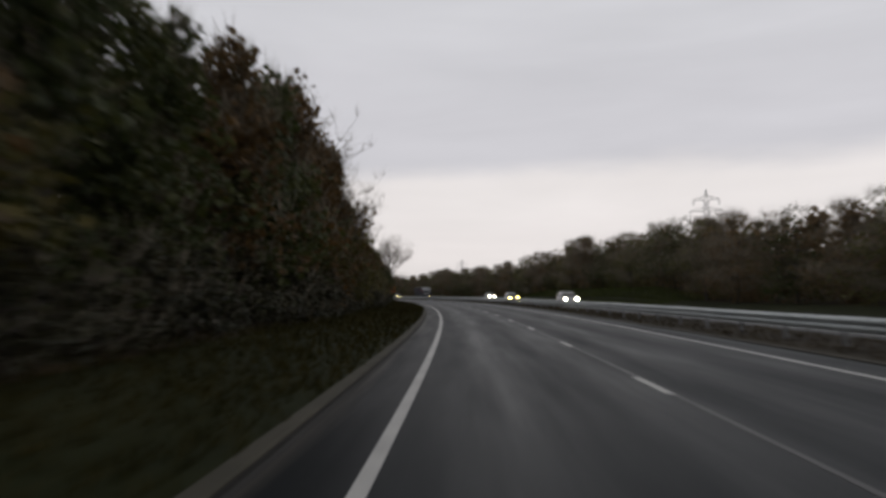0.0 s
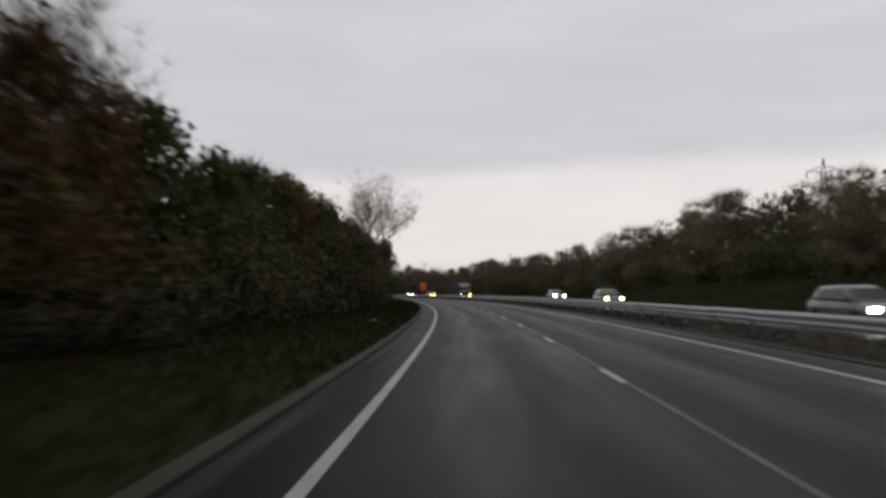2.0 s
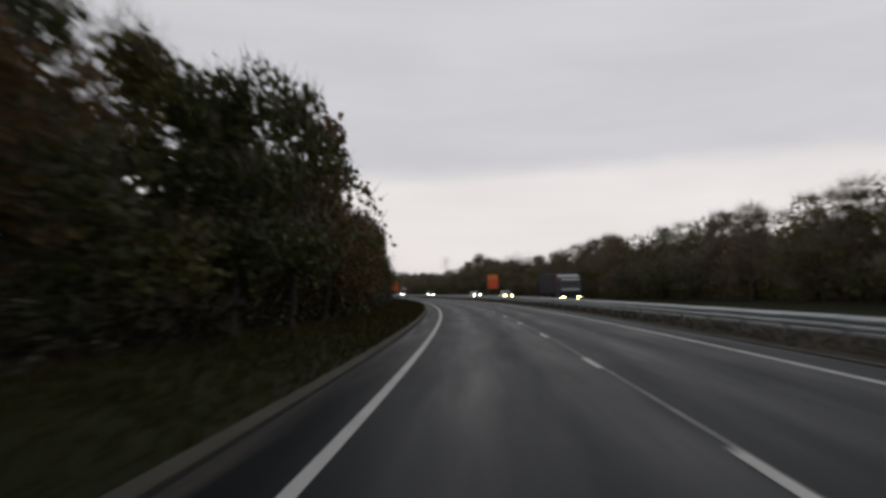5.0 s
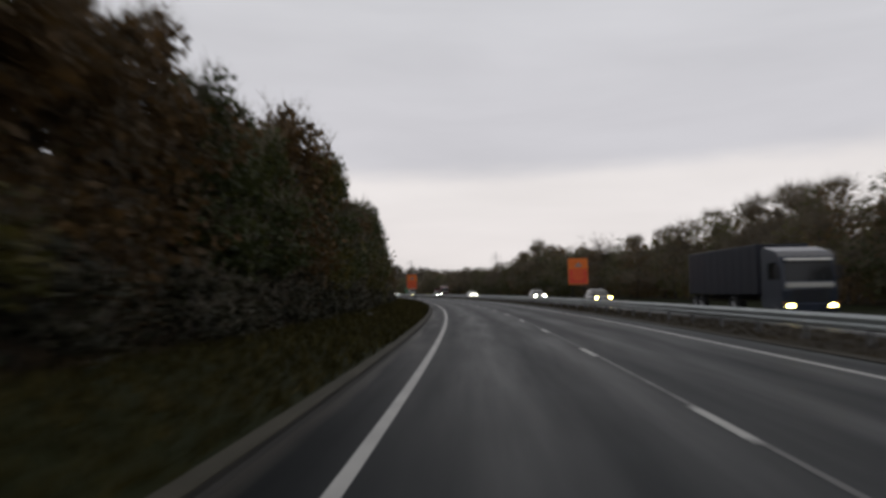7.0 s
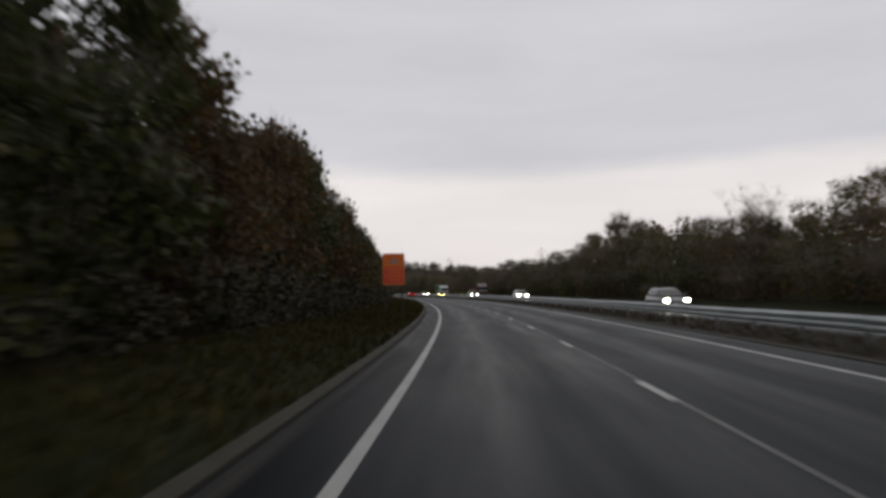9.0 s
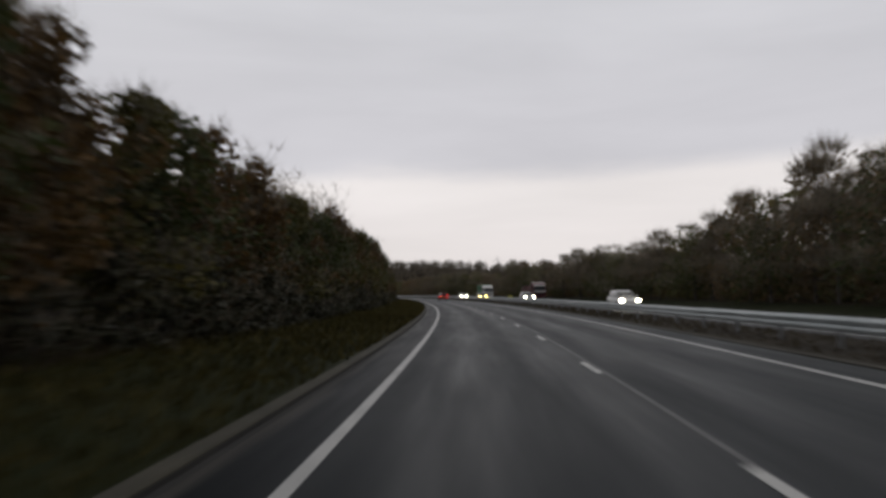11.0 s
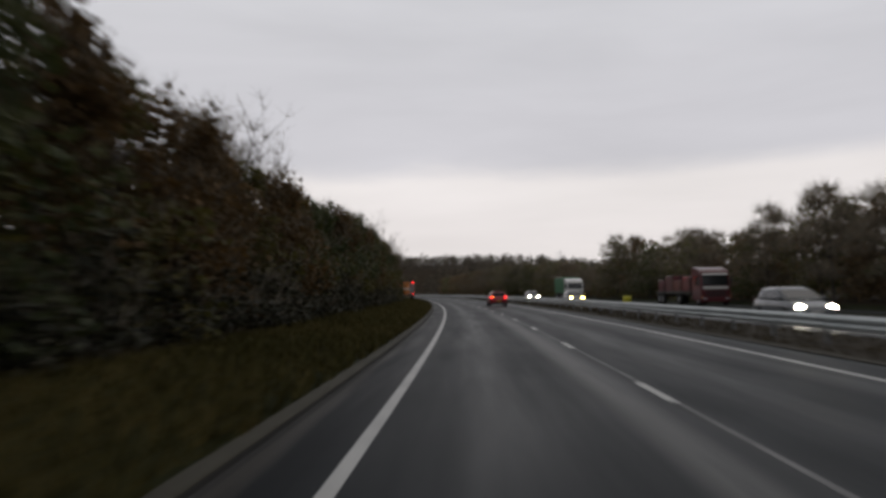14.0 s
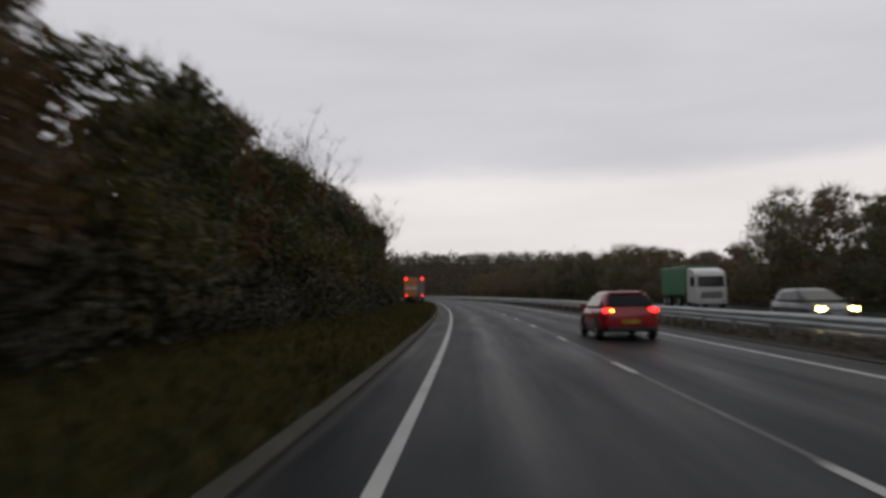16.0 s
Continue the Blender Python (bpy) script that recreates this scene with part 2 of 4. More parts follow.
for turf in (BANK_BLADES, GRASS, BLADES, PALE_BLADES, LITTER, RESERVE, DEAD_BLADES):
    turf.node_tree.nodes["Principled BSDF"].inputs["Specular IOR Level"].default_value = 0.12
BARK = material("bark", [(0.03, 0.026, 0.022), (0.055, 0.047, 0.04), (0.09, 0.08, 0.07)], 0.9, fine=14, coarse=2, bump=0.6)
LEAF_GREEN = material("dark_green_leaves", [(0.034, 0.046, 0.013), (0.051, 0.063, 0.016), (0.080, 0.083, 0.021)], 0.65, fine=2, coarse=0.25, random_tint=0.4, island=True, thin=0.35)
LEAF_BROWN = material("autumn_brown_leaves", [(0.066, 0.043, 0.018), (0.099, 0.061, 0.023), (0.153, 0.087, 0.028)], 0.75, fine=2, coarse=0.25, random_tint=0.4, island=True, thin=0.35)
LEAF_OLIVE = material("olive_leaves", [(0.058, 0.056, 0.014), (0.084, 0.078, 0.019), (0.128, 0.104, 0.025)], 0.7, fine=2, coarse=0.25, random_tint=0.4, island=True, thin=0.35)
# for the bushes: darker than the leaves of the trees
LEAF_DARK = material("dark_bush_leaves", [(0.016, 0.017, 0.008), (0.027, 0.027, 0.011), (0.046, 0.040, 0.016)], 0.75, fine=2, coarse=0.25, random_tint=0.4, island=True)
# olive and brown leaves lightened to take haze into the colour
FAR_OLIVE = material("hazed_olive_leaves", [(0.072, 0.075, 0.028), (0.124, 0.124, 0.046), (0.185, 0.170, 0.064)], 0.8, fine=2, coarse=0.12, random_tint=0.3, island=True, thin=0.45)
FAR_BROWN = material("hazed_brown_leaves", [(0.092, 0.068, 0.038), (0.160, 0.112, 0.060), (0.235, 0.155, 0.074)], 0.8, fine=2, coarse=0.12, random_tint=0.3, island=True, thin=0.45)
TWIG = material("bare_twigs", [(0.105, 0.090, 0.066), (0.172, 0.147, 0.108), (0.240, 0.205, 0.152)], 0.9, fine=4, coarse=0.3, random_tint=0.4, island=True)
STEEL = material("galvanised_steel", [(0.30, 0.33, 0.33), (0.43, 0.465, 0.46), (0.56, 0.59, 0.585)], 0.42, 0.4, fine=18, coarse=0.7)
POST_STEEL = material("dull_post_steel", [(0.14, 0.145, 0.15), (0.20, 0.205, 0.21), (0.27, 0.28, 0.28)], 0.6, 0.6, fine=14, coarse=1)
# bare twig brown, paled and greyed so the colour carries the mist
FAR_WOOD = material("far_wood", [(0.064, 0.057, 0.044), (0.104, 0.092, 0.069), (0.150, 0.127, 0.094)], 0.9, fine=0.4, coarse=0.03, random_tint=0.5, island=True, thin=0.45)


# ---- building helpers ----
def mesh_object(name, verts, faces, mats, parent=None, label="", smooth=False):
    me = bpy.data.meshes.new(name)
    me.from_pydata([tuple(v) for v in verts], [], faces)
    for mt in (mats if isinstance(mats, (list, tuple)) else [mats]):
        me.materials.append(mt)
    if smooth:
        me.polygons.foreach_set("use_smooth", [True] * len(me.polygons))
    me.update()
    ob = new(name, me)
    if parent:
        ob.parent = parent
    if label:
        ob["label"] = label
    return ob


def part(name, bm, mat, parent=None, label="", smooth=False):
    me = bpy.data.meshes.new(name)
    bm.normal_update()
    bm.to_mesh(me)
    bm.free()
    me.materials.append(mat)
    if smooth:
        me.polygons.foreach_set("use_smooth", [True] * len(me.polygons))
    ob = new(name, me)
    if parent:
        ob.parent = parent
    if label:
        ob["label"] = label
    return ob


def share(name, mesh, parent, m):
    """One more object on a mesh that exists already, under parent."""
    ob = new(name, mesh)
    ob.parent = parent
    ob.matrix_basis = m
    return ob


def steps(s0, s1, step):
    return [s0 + (s1 - s0) * i / max(1, round((s1 - s0) / step)) for i in range(max(1, round((s1 - s0) / step)) + 1)]


def sweep(name, profile, s0, s1, step, mat, parent=None, label="", closed=False, lanes=False, smooth=False):
    """A profile of (lat, z) drawn along the road."""
    ss = steps(s0, s1, step)
    n = len(profile)
    verts = [at(s, lat, z) for s in ss for lat, z in profile]
    faces = []
    for i in range(len(ss) - 1):
        for j in range(n if closed else n - 1):
            k = (j + 1) % n
            faces.append((i * n + j, i * n + k, (i + 1) * n + k, (i + 1) * n + j))
    if closed:
        faces += [tuple(range(n - 1, -1, -1)), tuple(range((len(ss) - 1) * n, len(ss) * n))]
    ob = mesh_object(name, verts, faces, mat, parent, label, smooth)
    if lanes:
        layer = ob.data.uv_layers.new(name="lane")
        place = [(lat, s) for s in ss for lat, z in profile]
        uv = np.array([place[lp.vertex_index] for lp in ob.data.loops], dtype=np.float32)
        layer.data.foreach_set("uv", uv.ravel())
    return ob


def box(bm, lo, hi, bevel=0.0):
    """An axis-aligned box in bm, its edges bevelled."""
    r = bmesh.ops.create_cube(bm, size=1.0)
    vs = r["verts"]
    for v in vs:
        v.co = Vector([lo[i] + (v.co[i] + 0.5) * (hi[i] - lo[i]) for i in range(3)])
    if bevel:
        es = list({e for v in vs for e in v.link_edges})
        bmesh.ops.bevel(bm, geom=es, offset=bevel, segments=2, affect="EDGES", profile=0.5)
    return bm


def tube(bm, a, b, ra, rb, sides=8):
    """A tapered tube from a to b in bm."""
    a, b = Vector(a), Vector(b)
    q = (b - a).to_track_quat("Z", "Y")
    rings = []
    for c, r in ((a, ra), (b, rb)):
        rings.append([bm.verts.new(c + q @ Vector((r * math.cos(2 * math.pi * k / sides), r * math.sin(2 * math.pi * k / sides), 0))) for k in range(sides)])
    for k in range(sides):
        bm.faces.new((rings[0][k], rings[0][(k + 1) % sides], rings[1][(k + 1) % sides], rings[1][k]))
    bm.faces.new(rings[0][::-1])
    bm.faces.new(rings[1])
    return bm


# ---- ground, carriageways, markings ----
START, END = -60.0, 760.0
rng = random.Random(4)


def ease(x):
    """A smooth step from 0 to 1."""
    x = min(1.0, max(0.0, x))
    return x * x * (3 - 2 * x)


def hill(s, lat):
    """The wooded hill beyond the far end of the bend."""
    side = max(ease((lat - 40) / 60), ease((s - 775) / 60)) * math.exp(-(max(0.0, lat - 130) / 160) ** 2) * math.exp(-(min(0.0, lat + 100) / 120) ** 2)
    return 22 * math.exp(-((s - 920) / 150) ** 2) * side


def bank(s, lat):
    """A grassy bank beyond the opposite carriageway, along a short stretch."""
    return 1.5 * ease((s - 72) / 20) * (1 - ease((s - 140) / 22)) * ease((lat - 21.5) / 7)


def lie(s, lat):
    """The ground's height beside the road."""
    n = noise.noise(Vector((s * 0.013, lat * 0.02, 3.1))) + 0.4 * noise.noise(Vector((s * 0.05, lat * 0.07, 8.2)))
    if lat < -1.17:
        d = -1.17 - lat
        return 0.08 + min(d, 4.5) * 0.05 + max(0.0, min(d, 30) - 4.5) * 0.20 + n * min(1.0, d / 20) * 0.8 + hill(s, lat)
    if lat > 24.5:
        d = lat - 24.5
        u = ease((d - 25) / 170)
        near = 14 - 11 * ease((s - 380) / 170)
        return bank(s, lat) + min(d, 8) * 0.05 + near * u * (0.85 + 0.3 * n) + hill(s, lat) + n * min(1.0, d / 30)
    return (-0.10 if lat < 20.7 or lat > 24.4 else 0.0) + hill(s, lat)


lats = [-600, -300, -150, -80, -45, -28, -18, -12, -9, -7, -5.5, -4, -2.6, -1.18, -1.16, 8.5, 8.52, 12.0, 12.02, 20.6, 20.62, 22.5, 24.5, 26, 28, 31, 34, 45, 55, 65, 75, 85, 95, 105, 120, 135, 150, 170, 190, 210, 235, 270, 330, 400, 700, 1200, 2200]
edges_low = {-1.16: -0.10, 8.5: -0.10, 8.52: 0.02, 12.0: 0.02, 12.02: -0.10, 20.6: -0.10, 20.62: 0.03, -1.18: 0.09}
ground_s = steps(-380, -60, 40)[:-1] + steps(-60, 760, 5) + steps(760, 1490, 15)[1:]
gv, gf = [], []
for s in ground_s:
    for lat in lats:
        gv.append(at(s, lat, edges_low[lat] + hill(s, lat) if lat in edges_low else lie(s, lat)))
nl = len(lats)
for i in range(len(ground_s) - 1):
    for j in range(nl - 1):
        gf.append((i * nl + j, i * nl + j + 1, (i + 1) * nl + j + 1, (i + 1) * nl + j))
ground = mesh_object("ground", gv, gf, [GRASS, LITTER, RESERVE])
mid = [(lats[j] + lats[j + 1]) / 2 for j in range(nl - 1)]
ground.data.polygons.foreach_set("material_index", [1 if mid[k % (nl - 1)] < -6.2 or mid[k % (nl - 1)] > 27 else 2 if 8 < mid[k % (nl - 1)] < 12.5 else 0 for k in range(len(gf))])
tagged(ground, "dark rough grass verge running into woodland floor", "ground", kind="structure")

road = sweep("road", [(-1.0, -0.3), (-1.0, 0.0), (3.65, 0.0), (8.42, 0.0), (8.42, -0.3)], START, END, 4, ASPHALT, lanes=True)
tagged(road, "damp dark grey asphalt carriageway with two lanes", "road", kind="structure")
road_far = sweep("road_opposite", [(12.1, -0.3), (12.1, 0.0), (20.5, 0.0), (20.5, -0.3)], START, END, 4, ASPHALT, lanes=True)
tagged(road_far, "damp grey asphalt carriageway for oncoming traffic", "road", kind="structure")
sweep("edge_line", [(-0.075, 0.004), (0.075, 0.004)], START, END, 3, PAINT, road, "worn solid white nearside edge line")
sweep("edge_line", [(7.22, 0.004), (7.38, 0.004)], START, END, 3, PAINT, road, "worn solid white offside edge line")
seam_s = steps(START, END, 3)
seam_lat = [float(np.interp(q, (60, 95, 112, 135, 290, 312, 325, 350), (3.66, 3.70, 3.80, 3.68, 3.66, 3.84, 3.80, 3.64))) + 0.03 * noise.noise(Vector((q * 0.05, 1.0, 0))) for q in seam_s]
mesh_object("joint", [at(q, lat + w, 0.003) for q, lat in zip(seam_s, seam_lat) for w in (-0.04, 0.04)], [(2 * k, 2 * k + 1, 2 * k + 3, 2 * k + 2) for k in range(len(seam_s) - 1)], SEAM, road, "pale wandering seam between the lanes")


# the kerb face's shade, put in as a dark strip over gully and face
sweep("gully_shade", [(-0.973, 0.058), (-0.971, 0.012), (-0.945, 0.007), (-0.895, 0.003)], START, END, 3, GULLY_SHADE, road, "dark strip for the shade along the kerb face")
sweep("edge_line", [(12.9, 0.004), (13.06, 0.004)], START, END, 3, PAINT, road_far)
sweep("edge_line", [(19.7, 0.004), (19.86, 0.004)], START, END, 3, PAINT, road_far)
bm = bmesh.new()
bmesh.ops.create_grid(bm, x_segments=1, y_segments=4, size=0.5)
for v in bm.verts:
    v.co = Vector((v.co.x * 0.13, v.co.y * 2.0, 0.005 + 0.002 * (abs(v.co.y) < 0.4)))
mark = part("lane_mark", bm, PAINT, road)
mark.matrix_basis = on_road(2.4 - 54, 3.62)
for k in range(-5, 76):
    share("lane_mark", mark.data, road, on_road(2.4 + 9 * k, 3.62, 0, rng.uniform(-0.2, 0.2)))
    if k % 2 == 0:
        share("lane_mark", mark.data, road_far, on_road(2.47 + 9 * k, 16.4))

kerb = sweep("kerb", [(-0.975, -0.2), (-0.98, 0.075), (-1.0, 0.095), (-1.17, 0.105), (-1.2, -0.2)], START, END, 3, KERB)
tagged(kerb, "weathered pale concrete kerb along the verge", "kerb", kind="structure")
kerb_mid = sweep("kerb_reserve", [(8.42, -0.2), (8.42, 0.03), (8.60, 0.035), (8.62, -0.2)], START, END, 3, KERB)
tagged(kerb_mid, "low concrete edging of the central reservation", "kerb", kind="structure")

# ---- central crash barrier: corrugated beam on posts, both faces ----
barrier = tagged(new("crash_barrier"), "galvanised corrugated steel crash barrier on short posts", "crash barrier")
BAY = 3.2
bm = bmesh.new()
outline = [(0.0, 0.37), (-0.06, 0.40), (-0.072, 0.48), (-0.05, 0.52), (-0.05, 0.555), (-0.078, 0.60), (-0.082, 0.655), (-0.02, 0.73), (0.0, 0.732)]
back = [(x + 0.006, z) for x, z in outline[::-1]]
loop = outline + back
ends = []
for y in (-BAY / 2 - 0.12, BAY / 2):
    ends.append([bm.verts.new((x - (0.004 if y < 0 else 0.0), y, z)) for x, z in loop])
for k in range(len(loop)):
    bm.faces.new((ends[0][k], ends[0][(k + 1) % len(loop)], ends[1][(k + 1) % len(loop)], ends[1][k]))
beam = part("beam", bm, STEEL, barrier)
bm = bmesh.new()
box(bm, (-0.05, -0.03, -0.1), (0.05, 0.03, 0.69), 0.006)
box(bm, (-0.075, -0.05, 0.46), (0.075, 0.05, 0.64), 0.006)
post = part("post", bm, POST_STEEL, barrier)
first = True
for i in range(int((700 + 30) / BAY)):
    s = -30 + i * BAY
    m = on_road(s, 10.0, 0.02)
    if first:
        beam.matrix_basis = on_road(s + BAY / 2, 9.92, 0.02)
        post.matrix_basis = m
        first = False
        continue
    share("beam", beam.data, barrier, on_road(s + BAY / 2, 9.92, 0.02 + rng.uniform(-0.008, 0.008)))
    share("post", post.data, barrier, m)

layby = sweep("layby", [(20.5, -0.3), (20.5, 0.012), (24.4, 0.012), (24.4, -0.3)], 398, 500, 4, ASPHALT, lanes=True)
tagged(layby, "damp asphalt lay-by beside the opposite carriageway", "lay-by", kind="structure")
layby_near = sweep("layby_nearside", [(-5.4, -0.3), (-5.4, 0.31), (-1.02, 0.115), (-1.0, -0.3)], 490, 580, 4, ASPHALT, lanes=True)
tagged(layby_near, "damp asphalt lay-by beside the nearside lane", "lay-by", kind="structure")


# ---- trees and bushes ----
def spray(r, co, size, verts, faces, flat=0.7):
    """One small spray of leaves: a folded pair of triangles."""
    d = Vector((r.gauss(0, 1), r.gauss(0, 1), r.gauss(0, flat)))
    d.normalize()
    side = d.cross(Vector((r.gauss(0, 1), r.gauss(0, 1), r.gauss(0, 1))))
    side.normalize()
    n = len(verts)
    verts += [co, co + d * size * 0.5 + side * size * 0.42, co + d * size, co + d * size * 0.5 - side * size * 0.42 + d.cross(side) * size * 0.2]
    faces += [(n, n + 1, n + 2), (n, n + 2, n + 3)]


def limb(r, bm, a, direction, length, radius, level, tips, bare):
    """A crooked limb with forks; its tips are gathered for the leaves."""
    p, d = Vector(a), Vector(direction).normalized()
    n = 3
    for k in range(n):
        q = p + d * (length / n)
        tube(bm, p, q, radius * (1 - 0.25 * k), radius * (1 - 0.25 * (k + 1)), 5 if level < 2 else 4 if level < 3 else 3)
        p = q
        d = (d + Vector((r.uniform(-0.3, 0.3), r.uniform(-0.3, 0.3), r.uniform(-0.08, 0.22)))).normalized()
        if level < (4 if bare else 2):
            for _ in range(2 if bare else r.choice((1, 2))):
                out = (d * 0.9 + Vector((r.uniform(-1, 1), r.uniform(-1, 1), r.uniform(-0.15, 0.7)))).normalized()
                limb(r, bm, p, out, length * r.uniform(0.5, 0.72), radius * 0.5, level + 1, tips, bare)
    tips.append(p)


def crown_mesh(r, height, spread, low, sprays, size, twigs=0.2, reach=0.75):
    """Sprays of leaves round a dozen lobes, with thin bare twigs standing out of them: so many for each spray, so long."""
    lobes = []
    for k in range(r.randint(15, 19)):
        u = r.uniform(0, 1)
        z = low + (height - low) * (0.06 + 0.82 * u)
        wide = spread * (1 - 0.55 * max(0, u - 0.4) ** 1.3 / 0.51) * (0.8 + 0.2 * min(1, u * 4))
        a = r.uniform(0, 6.283)
        rr = wide * r.uniform(0.2, 0.72)
        lobes.append((Vector((rr * math.cos(a), rr * math.sin(a), z)), wide * r.uniform(0.36, 0.6), (height - low) * r.uniform(0.09, 0.17)))
    lobes.append((Vector((r.uniform(-0.3, 0.3), r.uniform(-0.3, 0.3), height * 0.9)), spread * 0.36, height * 0.09))
    verts, faces = [], []
    for k in range(sprays):
        c, rw, rh = lobes[r.randrange(len(lobes))]
        d = Vector((r.gauss(0, 1), r.gauss(0, 1), r.gauss(0, 1))).normalized()
        f = r.uniform(0.25, 1.0) ** 0.5 * (1 + (0.25 if r.random() < 0.15 else 0))
        spray(r, c + Vector((d.x * rw * f, d.y * rw * f, d.z * rh * f)), size * r.uniform(0.55, 1.35), verts, faces)
    leaf_faces = len(faces)
    for k in range(int(sprays * twigs)):
        c, rw, rh = lobes[r.randrange(len(lobes))]
        d = Vector((r.gauss(0, 1), r.gauss(0, 1), abs(r.gauss(0, 1)) + 0.3)).normalized()
        p = c + Vector((d.x * rw, d.y * rw, d.z * rh)) * r.uniform(0.45, 0.95)
        side = d.orthogonal().normalized() * (0.013 + 0.012 * reach)
        n = len(verts)
        verts += [p - side, p + side, p + (d + Vector((0, 0, 0.5))) * r.uniform(0.3, 1.0) * reach]
        faces.append((n, n + 1, n + 2))
    return verts, faces, leaf_faces


def leafy_tree(seed, height, spread, leaves, low, sprays, size, kind="tree", twigs=0.2, reach=0.75):
    """A tree of that height whose crown begins at low: trunk with limbs, and the crown."""
    r = random.Random(seed)
    ob = new(kind)
    bm = bmesh.new()
    tips = []
    lean = Vector((r.uniform(-0.1, 0.1), r.uniform(-0.1, 0.1), 1)).normalized()
    p = Vector((0, 0, -0.3))
    for k in range(5):
        q = p + lean * (height * 0.66 + 0.3) / 5
        rad = height * 0.016
        tube(bm, p, q, rad * (1.1 - 0.2 * k), rad * (0.9 - 0.2 * k), 7)
        p = q
        if k > 0:
            for _ in range(2):
                a = r.uniform(0, 6.283)
                limb(r, bm, p, (math.cos(a), math.sin(a), r.uniform(0.2, 0.7)), spread * r.uniform(0.35, 0.5), rad * 0.5, 2, tips, False)
    part("trunk", bm, BARK, ob)
    verts, faces, leaf_faces = crown_mesh(r, height, spread, low, sprays, size, twigs, reach)
    crown = mesh_object("crown", verts, faces, [leaves, TWIG], ob)
    crown.data.polygons.foreach_set("material_index", [0 if k < leaf_faces else 1 for k in range(len(faces))])
    return ob


def bare_tree(seed, height, spread, fork=0.3, limbs=8, reach=0.42, girth=1.0):
    """A leafless tree: trunk, limbs and a haze of fine twigs."""
    r = random.Random(seed)
    ob = new("bare_tree")
    bm = bmesh.new()
    tips = []
    tube(bm, (0, 0, -0.3), (0, 0, height * fork), height * 0.022 * girth, height * 0.016 * girth, 8)
    for k in range(limbs):
        a = 6.283 * k / limbs + r.uniform(-0.4, 0.4)
        limb(r, bm, (0, 0, height * (fork - r.uniform(-0.02, 0.12))), (math.cos(a) * spread / height, math.sin(a) * spread / height, r.uniform(0.6, 1.0)), height * reach * r.uniform(0.72, 1.0), height * 0.008 * girth, 2, tips, True)
    part("trunk", bm, BARK, ob)
    verts, faces = [], []
    for p in tips:
        for _ in range(6):
            d = Vector((r.gauss(0, 0.5), r.gauss(0, 0.5), r.uniform(0.2, 1.2))).normalized()
            side = d.orthogonal().normalized() * 0.012
            n = len(verts)
            ln = height * r.uniform(0.06, 0.12)
            verts += [p - side, p + side, p + d * ln]
            faces.append((n, n + 1, n + 2))
    mesh_object("crown", verts, faces, TWIG, ob)
    return ob


KINDS = [
    leafy_tree(11, 8.0, 2.6, LEAF_GREEN, 0.4, 2300, 0.25, twigs=0.25, reach=0.6),
    leafy_tree(12, 8.0, 2.4, LEAF_BROWN, 0.3, 2300, 0.25, twigs=0.25, reach=0.6),
    leafy_tree(13, 8.0, 2.7, LEAF_OLIVE, 0.3, 2300, 0.25, twigs=0.25, reach=0.6),
    leafy_tree(14, 8.0, 2.3, LEAF_GREEN, 0.6, 2300, 0.25, twigs=0.25, reach=0.6),
    leafy_tree(15, 8.0, 2.5, LEAF_BROWN, 0.5, 2300, 0.25, twigs=0.25, reach=0.6),
]
LABELS = ["dark green leafy tree at the wood's edge", "brown autumn tree in half-shed leaf", "olive tree thick with yellowing leaves", "slender dark green tree in the roadside wood", "russet brown tree in the roadside wood"]
for ob, label in zip(KINDS, LABELS):
    tagged(ob, label, "tree", "trees along the road")
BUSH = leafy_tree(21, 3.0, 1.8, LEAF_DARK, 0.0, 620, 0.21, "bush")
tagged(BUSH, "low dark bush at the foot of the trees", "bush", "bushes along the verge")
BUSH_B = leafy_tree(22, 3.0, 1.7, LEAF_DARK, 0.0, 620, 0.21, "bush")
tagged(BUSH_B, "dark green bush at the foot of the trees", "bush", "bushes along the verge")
FAR_KINDS = [
    leafy_tree(31, 8.0, 4.0, FAR_OLIVE, 0.2, 1350, 0.24, twigs=1.5, reach=0.7),
    leafy_tree(32, 8.0, 3.8, FAR_BROWN, 0.2, 1350, 0.24, twigs=1.5, reach=0.7),
    leafy_tree(33, 8.0, 3.9, LEAF_GREEN, 0.2, 2000, 0.225, twigs=0.5, reach=0.6),
    leafy_tree(34, 8.0, 3.7, FAR_BROWN, 0.3, 700, 0.20, twigs=4.0, reach=0.8),
]
for ob, label in zip(FAR_KINDS, ["thinly leaved olive tree beyond the opposite carriageway", "twiggy brown autumn tree beyond the opposite carriageway", "dark green tree beyond the opposite carriageway", "almost bare grey-brown tree beyond the opposite carriageway"]):
    tagged(ob, label, "tree", "trees beyond the opposite carriageway")
BARE = bare_tree(41, 11.0, 3.3)
tagged(BARE, "leafless tree with fine spreading twigs", "tree", "bare trees")
FAN = bare_tree(43, 9.0, 5.2, 0.50, 12, 0.345, 0.6)
tagged(FAN, "leafless fan-shaped tree rising over the roadside brush", "tree")

used = set()


def plant(proto, s, lat, height, own, turn):
    """Stands a tree beside the road, at that height; the first one is the tree itself."""
    k = height / own
    m = Matrix.LocRotScale(at(s, lat, lie(s, lat) - 0.05), Euler((0, 0, turn)), (k * 0.55 + 0.45, k * 0.55 + 0.45, k))
    if proto.name in used:
        return copy_thing(proto, m)
    used.add(proto.name)
    proto.matrix_basis = m
    return proto


